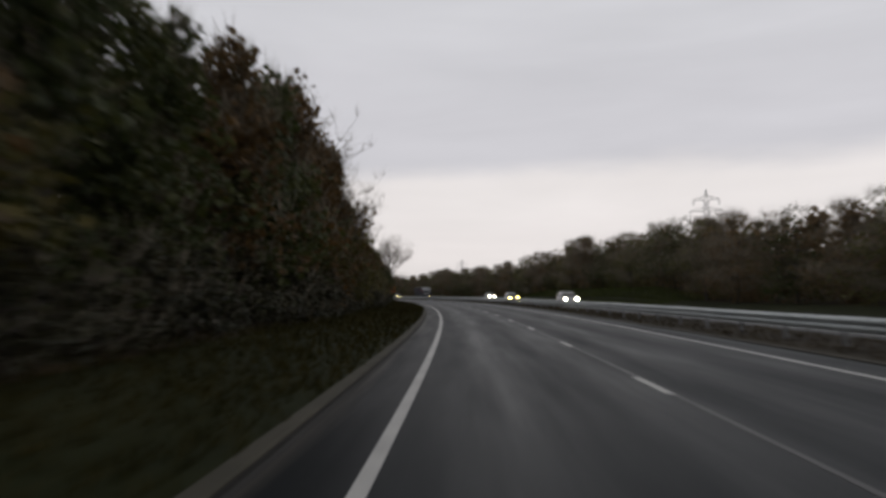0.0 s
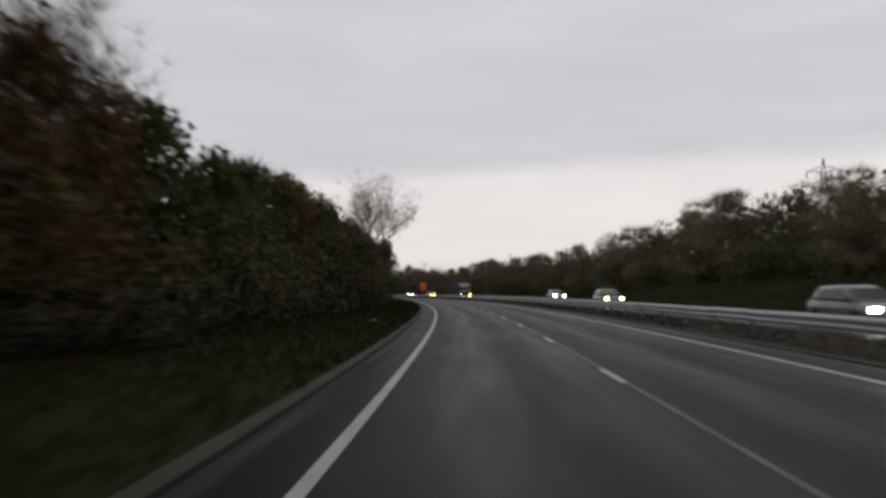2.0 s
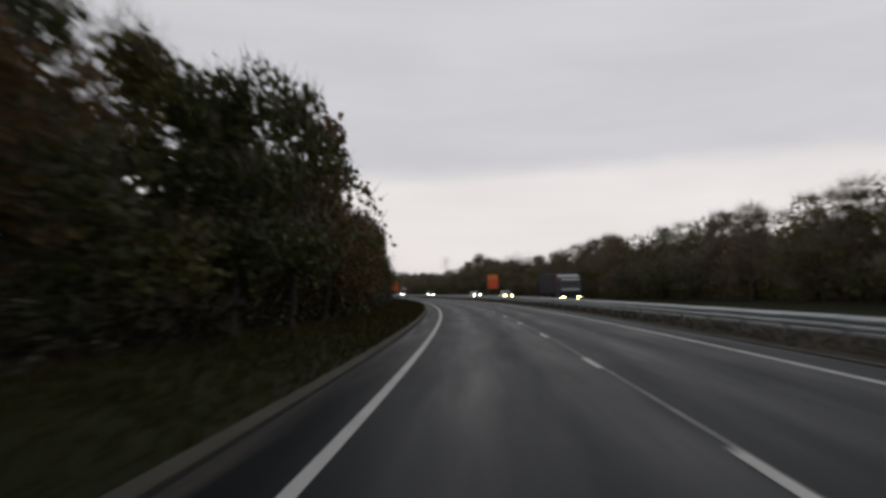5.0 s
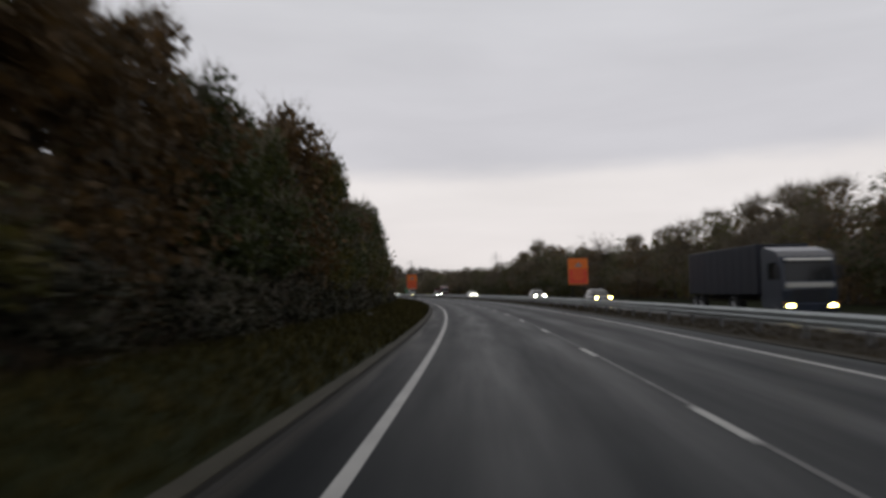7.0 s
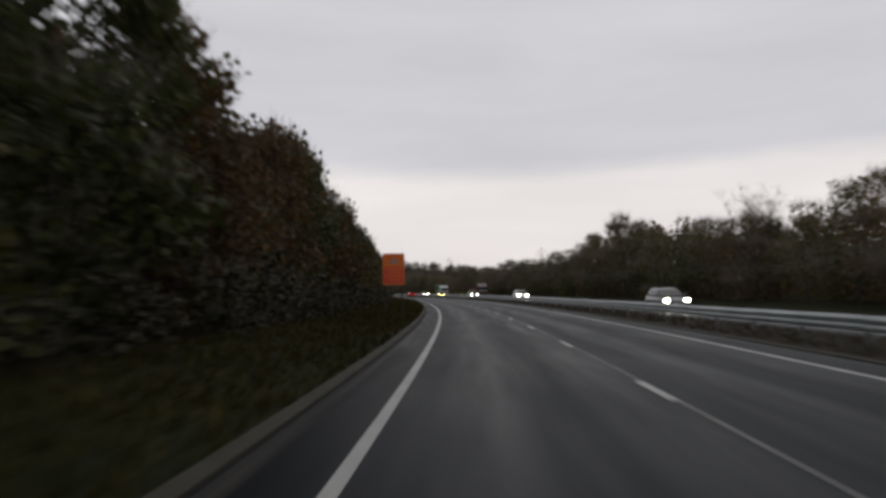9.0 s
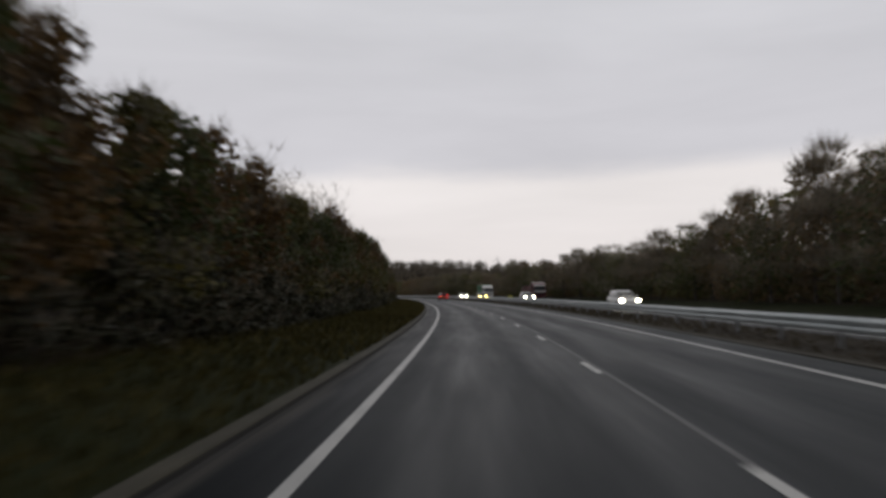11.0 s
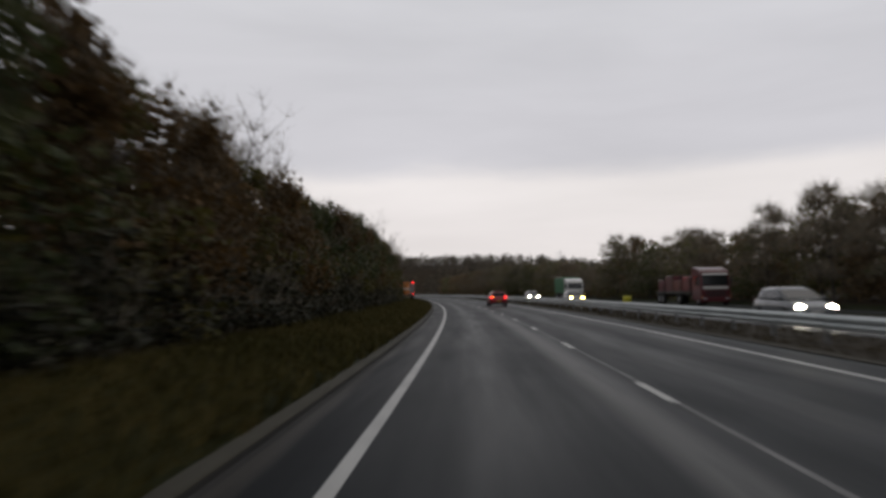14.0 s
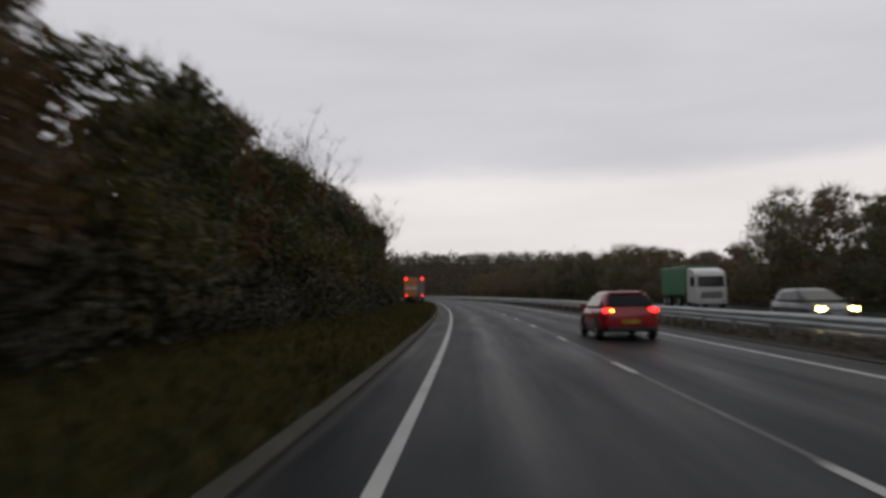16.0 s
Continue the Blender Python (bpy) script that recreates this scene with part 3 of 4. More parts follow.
# the wood's skyline along the nearside
SKYLINE_S = [-60, 12, 21, 27, 34, 44, 50, 66, 78, 92, 105, 118, 130, 145, 185, 196, 202, 208, 211, 214, 217, 221, 226, 231, 235.5, 239, 242, 247, 254, 258, 263, 268, 274, 280, 287, 325, 335, 350, 358, 372, 385, 399, 411, 422, 426.5, 431, 442, 461, 475, 520, 800]
SKYLINE_H = [8.4, 8.3, 8.2, 9.0, 10.1, 9.6, 5.5, 5.8, 5.3, 6.4, 5.8, 6.6, 6.3, 6.8, 6.2, 6.8, 7.8, 6.7, 6.8, 7.6, 8.9, 8.2, 8.6, 8.0, 6.2, 7.7, 6.7, 8.3, 8.6, 7.1, 7.1, 7.9, 8.5, 7.3, 6.2, 5.6, 6.0, 6.2, 5.9, 6.5, 5.7, 5.5, 6.2, 6.3, 5.1, 6.8, 6.5, 7.3, 6.9, 7.5, 9]
RIGHT_S = [0, 62, 82, 105, 135, 160, 172, 210, 242, 252, 261, 266, 276, 290, 303, 312, 317, 321, 328, 332, 337, 343, 347, 353, 360, 370, 382, 394, 408, 416, 421, 431, 441, 448, 459, 465, 471, 476, 481, 490, 497, 504, 511, 521, 531, 560, 700]
RIGHT_H = [8, 7.9, 9.6, 9.8, 10.4, 9.2, 8.3, 8.5, 9.1, 9.3, 9.3, 8.3, 8.7, 8.1, 7.6, 8.4, 9.0, 8.0, 8.4, 10.6, 11.6, 11.4, 9.6, 10.8, 9.3, 8.5, 7.8, 8.1, 7.8, 8.9, 8.0, 7.1, 7.1, 7.8, 7.3, 9.0, 9.6, 8.2, 5.6, 5.0, 5.6, 6.5, 7.1, 8.6, 7.6, 9.0, 9.0]
rng = random.Random(8)
s = -22.0
while s < 530:
    h = float(np.interp(s, SKYLINE_S, SKYLINE_H)) * rng.uniform(0.96, 1.06)
    plant(rng.choice(KINDS), s, -6.95 + rng.uniform(-0.6, 0.4) - (2.5 if 484 < s < 590 else 0.0), h, 8.0, rng.uniform(0, 6.28))
    s += rng.uniform(2.0, 2.9)
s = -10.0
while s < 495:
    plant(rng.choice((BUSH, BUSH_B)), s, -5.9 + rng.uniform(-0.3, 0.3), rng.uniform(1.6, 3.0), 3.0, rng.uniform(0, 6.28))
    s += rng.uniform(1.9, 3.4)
# beyond the opposite carriageway
s = 20.0
while s < 640:
    h = float(np.interp(s, RIGHT_S, RIGHT_H)) * rng.uniform(0.95, 1.05)
    lat = 28.5 + rng.uniform(-1.5, 1.5) + (2.5 if 78 < s < 155 else 0.0)
    plant(FAR_KINDS[rng.choices((0, 1, 2, 3), (3, 4, 3, 3))[0]], s, lat, h - bank(s, lat), 8.0, rng.uniform(0, 6.28))
    s += rng.uniform(3.3, 5.3)
for s, lat, h in ((183.5, -7.2, 6.3), (186.5, -8.2, 6.9), (189.5, -8.8, 7.1), (152, -5.4, 7.6), (157, -4.9, 8.4), (162.5, -4.8, 8.6), (168, -5.2, 8.0), (345.5, -8.6, 5.7), (349, -8.3, 5.8), (352.5, -8.7, 5.6), (356, -8.5, 5.4)):
    plant(rng.choice(KINDS), s, lat, h, 8.0, rng.uniform(0, 6.28))
for s, lat, h in ((40, -9, 10.5), (61, -9, 7.8), (391, -8.8, 8.6), (450.7, -8.6, 10.0), (341, -9.2, 8.8), (327, -10.5, 8.8), (44, -7.4, 10.0), (49, -7.2, 9.4), (55, -7.4, 8.4), (66, -7.6, 8.3), (222, -9, 10.5), (72, -9, 7.5), (150, -9, 9), (300, -10, 7.5), (478, -7, 9.5), (300, 29, 10), (560, 29, 10)):
    plant(BARE, s, lat, h, 11.0, rng.uniform(0, 6.28))
plant(FAN, 107.0, -4.6, 9.2, 9.0, 0.6)
for s, lat, h in ((103.2, -5.3, 4.9), (106.6, -5.4, 5.2), (110.0, -5.3, 5.5), (113.2, -5.4, 5.6)):
    plant(KINDS[int(s) % 5], s, lat, h, 8.0, s)

# the depth of the woods behind the first row, both sides: too dense to count
def thicket(name, rows_, leaves, seed, sprays=215, size=0.80, twigs=0.2, reach=0.75):
    r_ = random.Random(seed)
    crowns = [crown_mesh(random.Random(seed + 3 * k), 8.0, 2.9, 0.1, sprays, size, twigs, reach) for k in range(4)]
    allv, allf, index, base = [], [], [], 0
    for s_, lat_, h_ in rows_:
        v_, f_, n_ = crowns[r_.randrange(4)]
        arr = np.array([tuple(p) for p in v_])
        k_ = h_ / 8.0
        a_ = r_.uniform(0, 6.28)
        rot = np.array([[math.cos(a_), -math.sin(a_), 0], [math.sin(a_), math.cos(a_), 0], [0, 0, 1]])
        arr = (arr * (0.45 + 0.55 * k_, 0.45 + 0.55 * k_, k_)) @ rot.T + np.array(at(s_, lat_, lie(s_, lat_)))
        allv.append(arr)
        allf += [tuple(i + base for i in f) for f in f_]
        pick = r_.randrange(len(leaves) - 1)
        index += [pick] * n_ + [len(leaves) - 1] * (len(f_) - n_)
        base += len(arr)
    ob = mesh_object(name, np.concatenate(allv).tolist(), allf, leaves)
    ob.data.polygons.foreach_set("material_index", index)
    return ob


back_rows = []
s = -20.0
while s < 580:
    h = float(np.interp(s, SKYLINE_S, SKYLINE_H)) * rng.uniform(0.88, 1.0)
    back_rows.append((s + 2, -8.9 + rng.uniform(-0.4, 0.4), 3.6))
    back_rows.append((s + 1, -15.5 + rng.uniform(-1, 1), h * 0.75))
    back_rows.append((s, -10.6 + rng.uniform(-1.2, 1.2), h))
    back_rows.append((s + 1.7, -9.6 + rng.uniform(-0.6, 0.6), h * 0.93))
    s += rng.uniform(3.0, 4.0)
tagged(thicket("wood_thicket", back_rows, [LEAF_GREEN, LEAF_BROWN, LEAF_OLIVE, TWIG], 51), "dense dark autumn thicket behind the roadside trees", "woods", kind="stuff")
back_rows = []
s = 30.0
while s < 700:
    back_rows.append((s + 2, 31 + rng.uniform(-0.8, 0.8) + (2.0 if 78 < s < 155 else 0.0), float(np.interp(s, RIGHT_S, RIGHT_H)) * rng.uniform(0.86, 0.98) - bank(s, 30)))
    back_rows.append((s + 1, 30.5 + rng.uniform(-0.8, 0.8) + (2.0 if 78 < s < 155 else 0.0), 4.2))
    if s < 420:
        back_rows.append((s + 2, 39 + rng.uniform(-2, 2), float(np.interp(s, RIGHT_S, RIGHT_H)) * 0.86 - bank(s, 30)))
    back_rows.append((s, 35 + rng.uniform(-2, 3), float(np.interp(s, RIGHT_S, RIGHT_H)) * rng.uniform(0.84, 0.98) - bank(s, 30)))
    s += rng.uniform(3.6, 5.5)
tagged(thicket("far_thicket", back_rows, [FAR_OLIVE, FAR_BROWN, FAR_BROWN, TWIG], 61, 230, 0.62, 1.3, 0.9), "dense brown thicket beyond the opposite carriageway", "woods", kind="stuff")

# far woods on the rising ground: uncountable crowns
verts, faces = [], []
r = random.Random(77)
for k in range(5200):
    s = r.uniform(60, 790) if k < 2400 else r.uniform(790, 1250)
    lat = (42 if s < 790 else -160) + (380 if s < 790 else 420) * r.random() ** 1.5
    base = at(s, lat, lie(s, lat))
    hh, ww = r.uniform(6, 10), r.uniform(2.5, 4.5)
    for j in range(30):
        d = Vector((r.gauss(0, 1), r.gauss(0, 1), r.gauss(0, 1))).normalized()
        f = r.uniform(0.5, 1.0)
        spray(r, base + Vector((d.x * ww * f, d.y * ww * f, hh * (0.40 + 0.50 * d.z * f))), r.uniform(0.9, 1.8), verts, faces)
    for j in range(12):
        a = r.uniform(0, 6.283)
        f = r.uniform(0.1, 0.9)
        p = base + Vector((ww * f * math.cos(a), ww * f * math.sin(a), hh * r.uniform(0.45, 0.92 - 0.3 * f)))
        d = Vector((r.gauss(0, 0.4), r.gauss(0, 0.4), 1.0)) * r.uniform(0.4, 1.0)
        n = len(verts)
        verts += [p + Vector((-0.06, -0.03, 0)), p + Vector((0.06, 0.03, 0)), p + d]
        faces.append((n, n + 1, n + 2))
woods = mesh_object("far_woods", verts, faces, FAR_WOOD)
tagged(woods, "brown autumn woods on the rising ground", "woods", kind="stuff")


# ---- vehicles ----
def paint(name, colour, rough=0.28):
    m = material(name, [tuple(c * 0.75 for c in colour), colour, tuple(min(1, c * 1.15) for c in colour)], rough, fine=5, coarse=1.2)
    m.node_tree.nodes["Principled BSDF"].inputs["Coat Weight"].default_value = 0.5
    return m


RED_PAINT = paint("red_car_paint", (0.33, 0.010, 0.016))
SILVER_PAINT = paint("silver_car_paint", (0.12, 0.128, 0.135))
GREY_PAINT = paint("grey_car_paint", (0.05, 0.055, 0.06))
WHITE_PAINT = paint("white_vehicle_paint", (0.55, 0.55, 0.53))
BLUE_PAINT = paint("dark_blue_lorry_paint", (0.008, 0.011, 0.022), 0.7)
BLUE_PAINT.node_tree.nodes["Principled BSDF"].inputs["Coat Weight"].default_value = 0.05
BLUE_CAB = paint("blue_lorry_cab_paint", (0.010, 0.020, 0.042), 0.5)
GREEN_PAINT = paint("green_trailer_paint", (0.02, 0.16, 0.06), 0.5)
CRIMSON_PAINT = paint("crimson_lorry_paint", (0.085, 0.008, 0.012), 0.6)
ORANGE_PAINT = paint("orange_box_paint", (0.60, 0.22, 0.05), 0.5)
GLASS = material("dark_vehicle_glass", [(0.008, 0.010, 0.011), (0.014, 0.017, 0.018)], 0.08, fine=3, coarse=0.5)
GLASS.node_tree.nodes["Principled BSDF"].inputs["Specular IOR Level"].default_value = 0.4
RUBBER = material("tyre_rubber", [(0.012, 0.012, 0.012), (0.022, 0.022, 0.022)], 0.85, fine=30, coarse=2, bump=0.3)
TRIM = material("black_plastic_trim", [(0.012, 0.012, 0.013), (0.025, 0.025, 0.026)], 0.6, fine=30, coarse=2)
RIM = material("wheel_alloy", [(0.28, 0.28, 0.29), (0.42, 0.42, 0.43)], 0.35, 0.8, fine=8, coarse=2)
TAIL = material("lit_tail_lamp", [(0.5, 0.01, 0.01), (0.6, 0.02, 0.02)], 0.3, emit=((1.0, 0.018, 0.016), 4.5))
INDICATOR = material("lit_amber_indicator", [(0.6, 0.25, 0.02), (0.7, 0.3, 0.03)], 0.3, emit=((1.0, 0.36, 0.03), 14.0))
HEADLAMP = material("lit_headlamp", [(0.7, 0.7, 0.66), (0.8, 0.8, 0.76)], 0.2, emit=((1.0, 0.93, 0.72), 60.0))
YELLOW_LAMP = material("lit_yellow_headlamp", [(0.7, 0.6, 0.3), (0.8, 0.7, 0.4)], 0.2, emit=((1.0, 0.74, 0.20), 30.0))
PLATE_YELLOW = material("yellow_plate", [(0.50, 0.34, 0.02), (0.60, 0.42, 0.03)], 0.5, fine=20, coarse=2)
PLATE_WHITE = material("white_plate", [(0.55, 0.55, 0.52), (0.65, 0.65, 0.62)], 0.5, fine=20, coarse=2)


def loft(bm, rings, cap=True):
    rows_ = [[bm.verts.new(p) for p in ring] for ring in rings]
    n = len(rows_[0])
    for a, b in zip(rows_, rows_[1:]):
        for k in range(n):
            bm.faces.new((a[k], a[(k + 1) % n], b[(k + 1) % n], b[k]))
    if cap:
        bm.faces.new(rows_[0][::-1])
        bm.faces.new(rows_[-1])
    return bm


def slab(bm, corners, thick):
    """A thin plate on four corners, thick along its own normal."""
    c = [Vector(p) for p in corners]
    n = (c[1] - c[0]).cross(c[3] - c[0]).normalized() * thick
    loft(bm, [[p - n for p in c], [p + n for p in c]])
    bmesh.ops.recalc_face_normals(bm, faces=bm.faces)
    return bm


def wheel(thing, x, y, radius, width, rim_mat):
    """A wheel under a vehicle: tyre with a dished rim."""
    hub = new("wheel")
    hub.parent = thing
    hub.location = (x, y, radius)
    side = 1 if x > 0 else -1
    bm = bmesh.new()
    prof = [(0.60, 0.42), (0.64, 0.5), (0.93, 0.5), (1.0, 0.36), (1.0, -0.36), (0.93, -0.5), (0.64, -0.5), (0.60, -0.42)]
    rings = [[Vector((w * width, math.cos(a) * r_ * radius, math.sin(a) * r_ * radius)) for r_, w in prof] for a in [2 * math.pi * k / 20 for k in range(20)]]
    rows_ = [[bm.verts.new(p) for p in ring] for ring in rings]
    for i in range(20):
        a, b = rows_[i], rows_[(i + 1) % 20]
        for k in range(len(prof)):
            bm.faces.new((a[k], b[k], b[(k + 1) % len(prof)], a[(k + 1) % len(prof)]))
    bmesh.ops.recalc_face_normals(bm, faces=bm.faces)
    part("tyre", bm, RUBBER, hub, smooth=True)
    bm = bmesh.new()
    tube(bm, (-0.36 * width, 0, 0), (0.3 * width * side, 0, 0), 0.61 * radius, 0.61 * radius, 16)
    tube(bm, (0.3 * width * side, 0, 0), (0.46 * width * side, 0, 0), 0.16 * radius, 0.13 * radius, 10)
    for k in range(5):
        a = 2 * math.pi * k / 5
        tube(bm, (0.38 * width * side, 0, 0), (0.42 * width * side, math.cos(a) * 0.6 * radius, math.sin(a) * 0.6 * radius), 0.1 * radius, 0.07 * radius, 6)
    part("rim", bm, rim_mat, hub)
    return hub


def lens(thing, name, mat, x, y, z, rx, rz, ry=0.04, label=""):
    bm = bmesh.new()
    bmesh.ops.create_icosphere(bm, subdivisions=2, radius=1.0)
    for v in bm.verts:
        v.co = Vector((x + v.co.x * rx, y + v.co.y * ry, z + v.co.z * rz))
    return part(name, bm, mat, thing, label, True)


def plate(thing, y, z, mat, facing):
    """A number plate with its writing as plain bars."""
    bm = bmesh.new()
    box(bm, (-0.26, y - 0.012, z - 0.056), (0.26, y + 0.012, z + 0.056), 0.006)
    pl = part("number_plate", bm, mat, thing, "plain rectangular number plate")
    bm = bmesh.new()
    for k in range(7):
        if k != 4:
            cx = -0.21 + 0.07 * k
            box(bm, (cx - 0.02, y + facing * 0.014 - 0.002, z - 0.035), (cx + 0.02, y + facing * 0.014 + 0.002, z + 0.035))
    part("bars", bm, TRIM, pl)
    return pl


def section(hw, low, top, y):
    """The half-round outline of a car's lower body at one place."""
    half_ = [(0.0, low), (0.80, low), (0.95, low + 0.05), (1.0, low + (top - low) * 0.35), (1.0, low + (top - low) * 0.62), (0.965, top - 0.07), (0.90, top - 0.015), (0.55, top + 0.012), (0.0, top + 0.02)]
    right_ = [Vector((hw * a, y, b)) for a, b in half_]
    return right_ + [Vector((-p.x, y, p.z)) for p in right_[-2:0:-1]]


CAB = [(0.90, -1.96, 1.16, 0.80), (1.05, -1.88, 0.86, 0.775), (1.20, -1.76, 0.58, 0.725), (1.34, -1.60, 0.28, 0.66), (1.42, -1.46, 0.05, 0.58), (1.45, -1.25, -0.15, 0.45)]


def cabin(z):
    """The cabin at a height: rear, front and half width."""
    zs = [c[0] for c in CAB]
    return tuple(float(np.interp(z, zs, [c[k] for c in CAB])) for k in (1, 2, 3))


def hatchback(paint_mat, lit, lamps=None):
    """A small hatchback, front to +y: body, cabin, glass, wheels, lamps, plates. lit: "rear" where the tail lamps burn; lamps: the headlamps' material where they burn."""
    ob = new("car")
    bm = bmesh.new()
    body = [(-2.06, 0.66, 0.42, 0.86), (-2.03, 0.76, 0.34, 0.93), (-1.93, 0.82, 0.28, 0.955), (-1.5, 0.855, 0.22, 0.965), (-0.6, 0.865, 0.20, 0.95), (0.5, 0.865, 0.20, 0.93), (1.05, 0.855, 0.22, 0.90), (1.55, 0.83, 0.24, 0.80), (1.88, 0.78, 0.28, 0.71), (2.0, 0.70, 0.33, 0.64), (2.05, 0.58, 0.40, 0.58)]
    loft(bm, [section(hw, lo, hi, y) for y, hw, lo, hi in body])
    part("body", bm, paint_mat, ob, smooth=True)
    bm = bmesh.new()
    rings = []
    for z, y0, y1, hw in CAB:
        yc, hy = (y0 + y1) / 2, (y1 - y0) / 2
        ring = []
        for k in range(24):
            a = 2 * math.pi * k / 24
            ca, sa = math.cos(a), math.sin(a)
            ring.append(Vector((hw * math.copysign(abs(ca) ** 0.32, ca), yc + hy * math.copysign(abs(sa) ** 0.36, sa), z)))
        rings.append(ring)
    loft(bm, rings)
    part("cabin", bm, paint_mat, ob, smooth=True)
    # glass
    def pane(name, pts):
        b_ = bmesh.new()
        slab(b_, pts, 0.008)
        return part(name, b_, GLASS, ob)
    zl, zh = 1.0, 1.33
    (rl, fl, wl), (rh, fh, wh) = cabin(zl), cabin(zh)
    pane("rear_window", [(-wl * 0.86, rl - 0.035, zl), (wl * 0.86, rl - 0.035, zl), (wh * 0.84, rh - 0.045, zh), (-wh * 0.84, rh - 0.045, zh)])
    pane("windscreen", [(-wl * 0.88, fl + 0.01, zl), (wl * 0.88, fl + 0.01, zl), (wh * 0.86, fh + 0.02, zh), (-wh * 0.86, fh + 0.02, zh)])
    for sd in (-1, 1):
        pane("side_window", [(sd * (wl + 0.008), -0.45, zl), (sd * (wl + 0.008), 0.72, zl), (sd * (wh + 0.012), 0.20, zh - 0.02), (sd * (wh + 0.012), -0.42, zh - 0.02)])
        pane("side_window", [(sd * (wl + 0.008), -1.35, zl + 0.02), (sd * (wl + 0.008), -0.52, zl), (sd * (wh + 0.012), -0.50, zh - 0.02), (sd * (wh + 0.012), -1.18, zh - 0.03)])
        bm = bmesh.new()
        bmesh.ops.create_icosphere(bm, subdivisions=2, radius=1.0)
        for v in bm.verts:
            v.co = Vector((sd * (0.93 + v.co.x * 0.10), 0.62 + v.co.y * 0.06, 1.0 + v.co.z * 0.075))
        part("mirror", bm, paint_mat, ob, smooth=True)
        bm = bmesh.new()
        box(bm, (sd * 0.865 - 0.02, -0.62, 0.80), (sd * 0.865 + 0.02, -0.44, 0.83), 0.008)
        part("door_handle", bm, paint_mat, ob)
        bm = bmesh.new()
        box(bm, (sd * 0.80 - 0.06, -0.9, 0.19), (sd * 0.80 + 0.06, 0.95, 0.29), 0.02)
        part("sill", bm, TRIM, ob)
        for y in (-1.28, 1.27):
            bm = bmesh.new()
            arch = [[Vector((sd * (0.62 if j else 0.872), y + 0.37 * math.cos(a), 0.31 + 0.37 * math.sin(a))) for a in [math.pi * k / 12 for k in range(13)]] for j in (0, 1)]
            va = [[bm.verts.new(p) for p in ring] for ring in arch]
            for k in range(12):
                bm.faces.new((va[0][k], va[0][k + 1], va[1][k + 1], va[1][k]))
            ctr = bm.verts.new((sd * 0.872, y, 0.31))
            for k in range(12):
                bm.faces.new((va[0][k], va[0][k + 1], ctr))
            part("wheel_arch", bm, TRIM, ob)
            wheel(ob, sd * 0.80, y, 0.31, 0.19, RIM)
        rear_on = "rear" in lit
        lens(ob, "tail_lamp", TAIL if rear_on else CRIMSON_PAINT, sd * 0.66, -2.0, 0.88, 0.17, 0.09, 0.08, "red tail lamp")
        if rear_on and sd < 0:
            lens(ob, "indicator", INDICATOR, sd * 0.56, -2.05, 0.88, 0.045, 0.045, 0.05, "glowing amber indicator")
        lens(ob, "headlamp", lamps or RIM, sd * 0.60, 1.93, 0.66, 0.16, 0.11, 0.10, "round bright headlamp")
    bm = bmesh.new()
    box(bm, (-0.70, -2.09, 0.27), (0.70, -1.9, 0.40), 0.03)
    part("rear_bumper", bm, TRIM, ob)
    bm = bmesh.new()
    box(bm, (-0.62, 1.9, 0.28), (0.62, 2.08, 0.44), 0.03)
    part("front_grille", bm, TRIM, ob)
    bm = bmesh.new()
    box(bm, (-0.54, -1.66, 1.385), (0.54, -1.42, 1.425), 0.015)
    part("roof_spoiler", bm, paint_mat, ob)
    plate(ob, -2.085, 0.55, PLATE_YELLOW, -1)
    plate(ob, 2.075, 0.50, PLATE_WHITE, 1)
    return ob


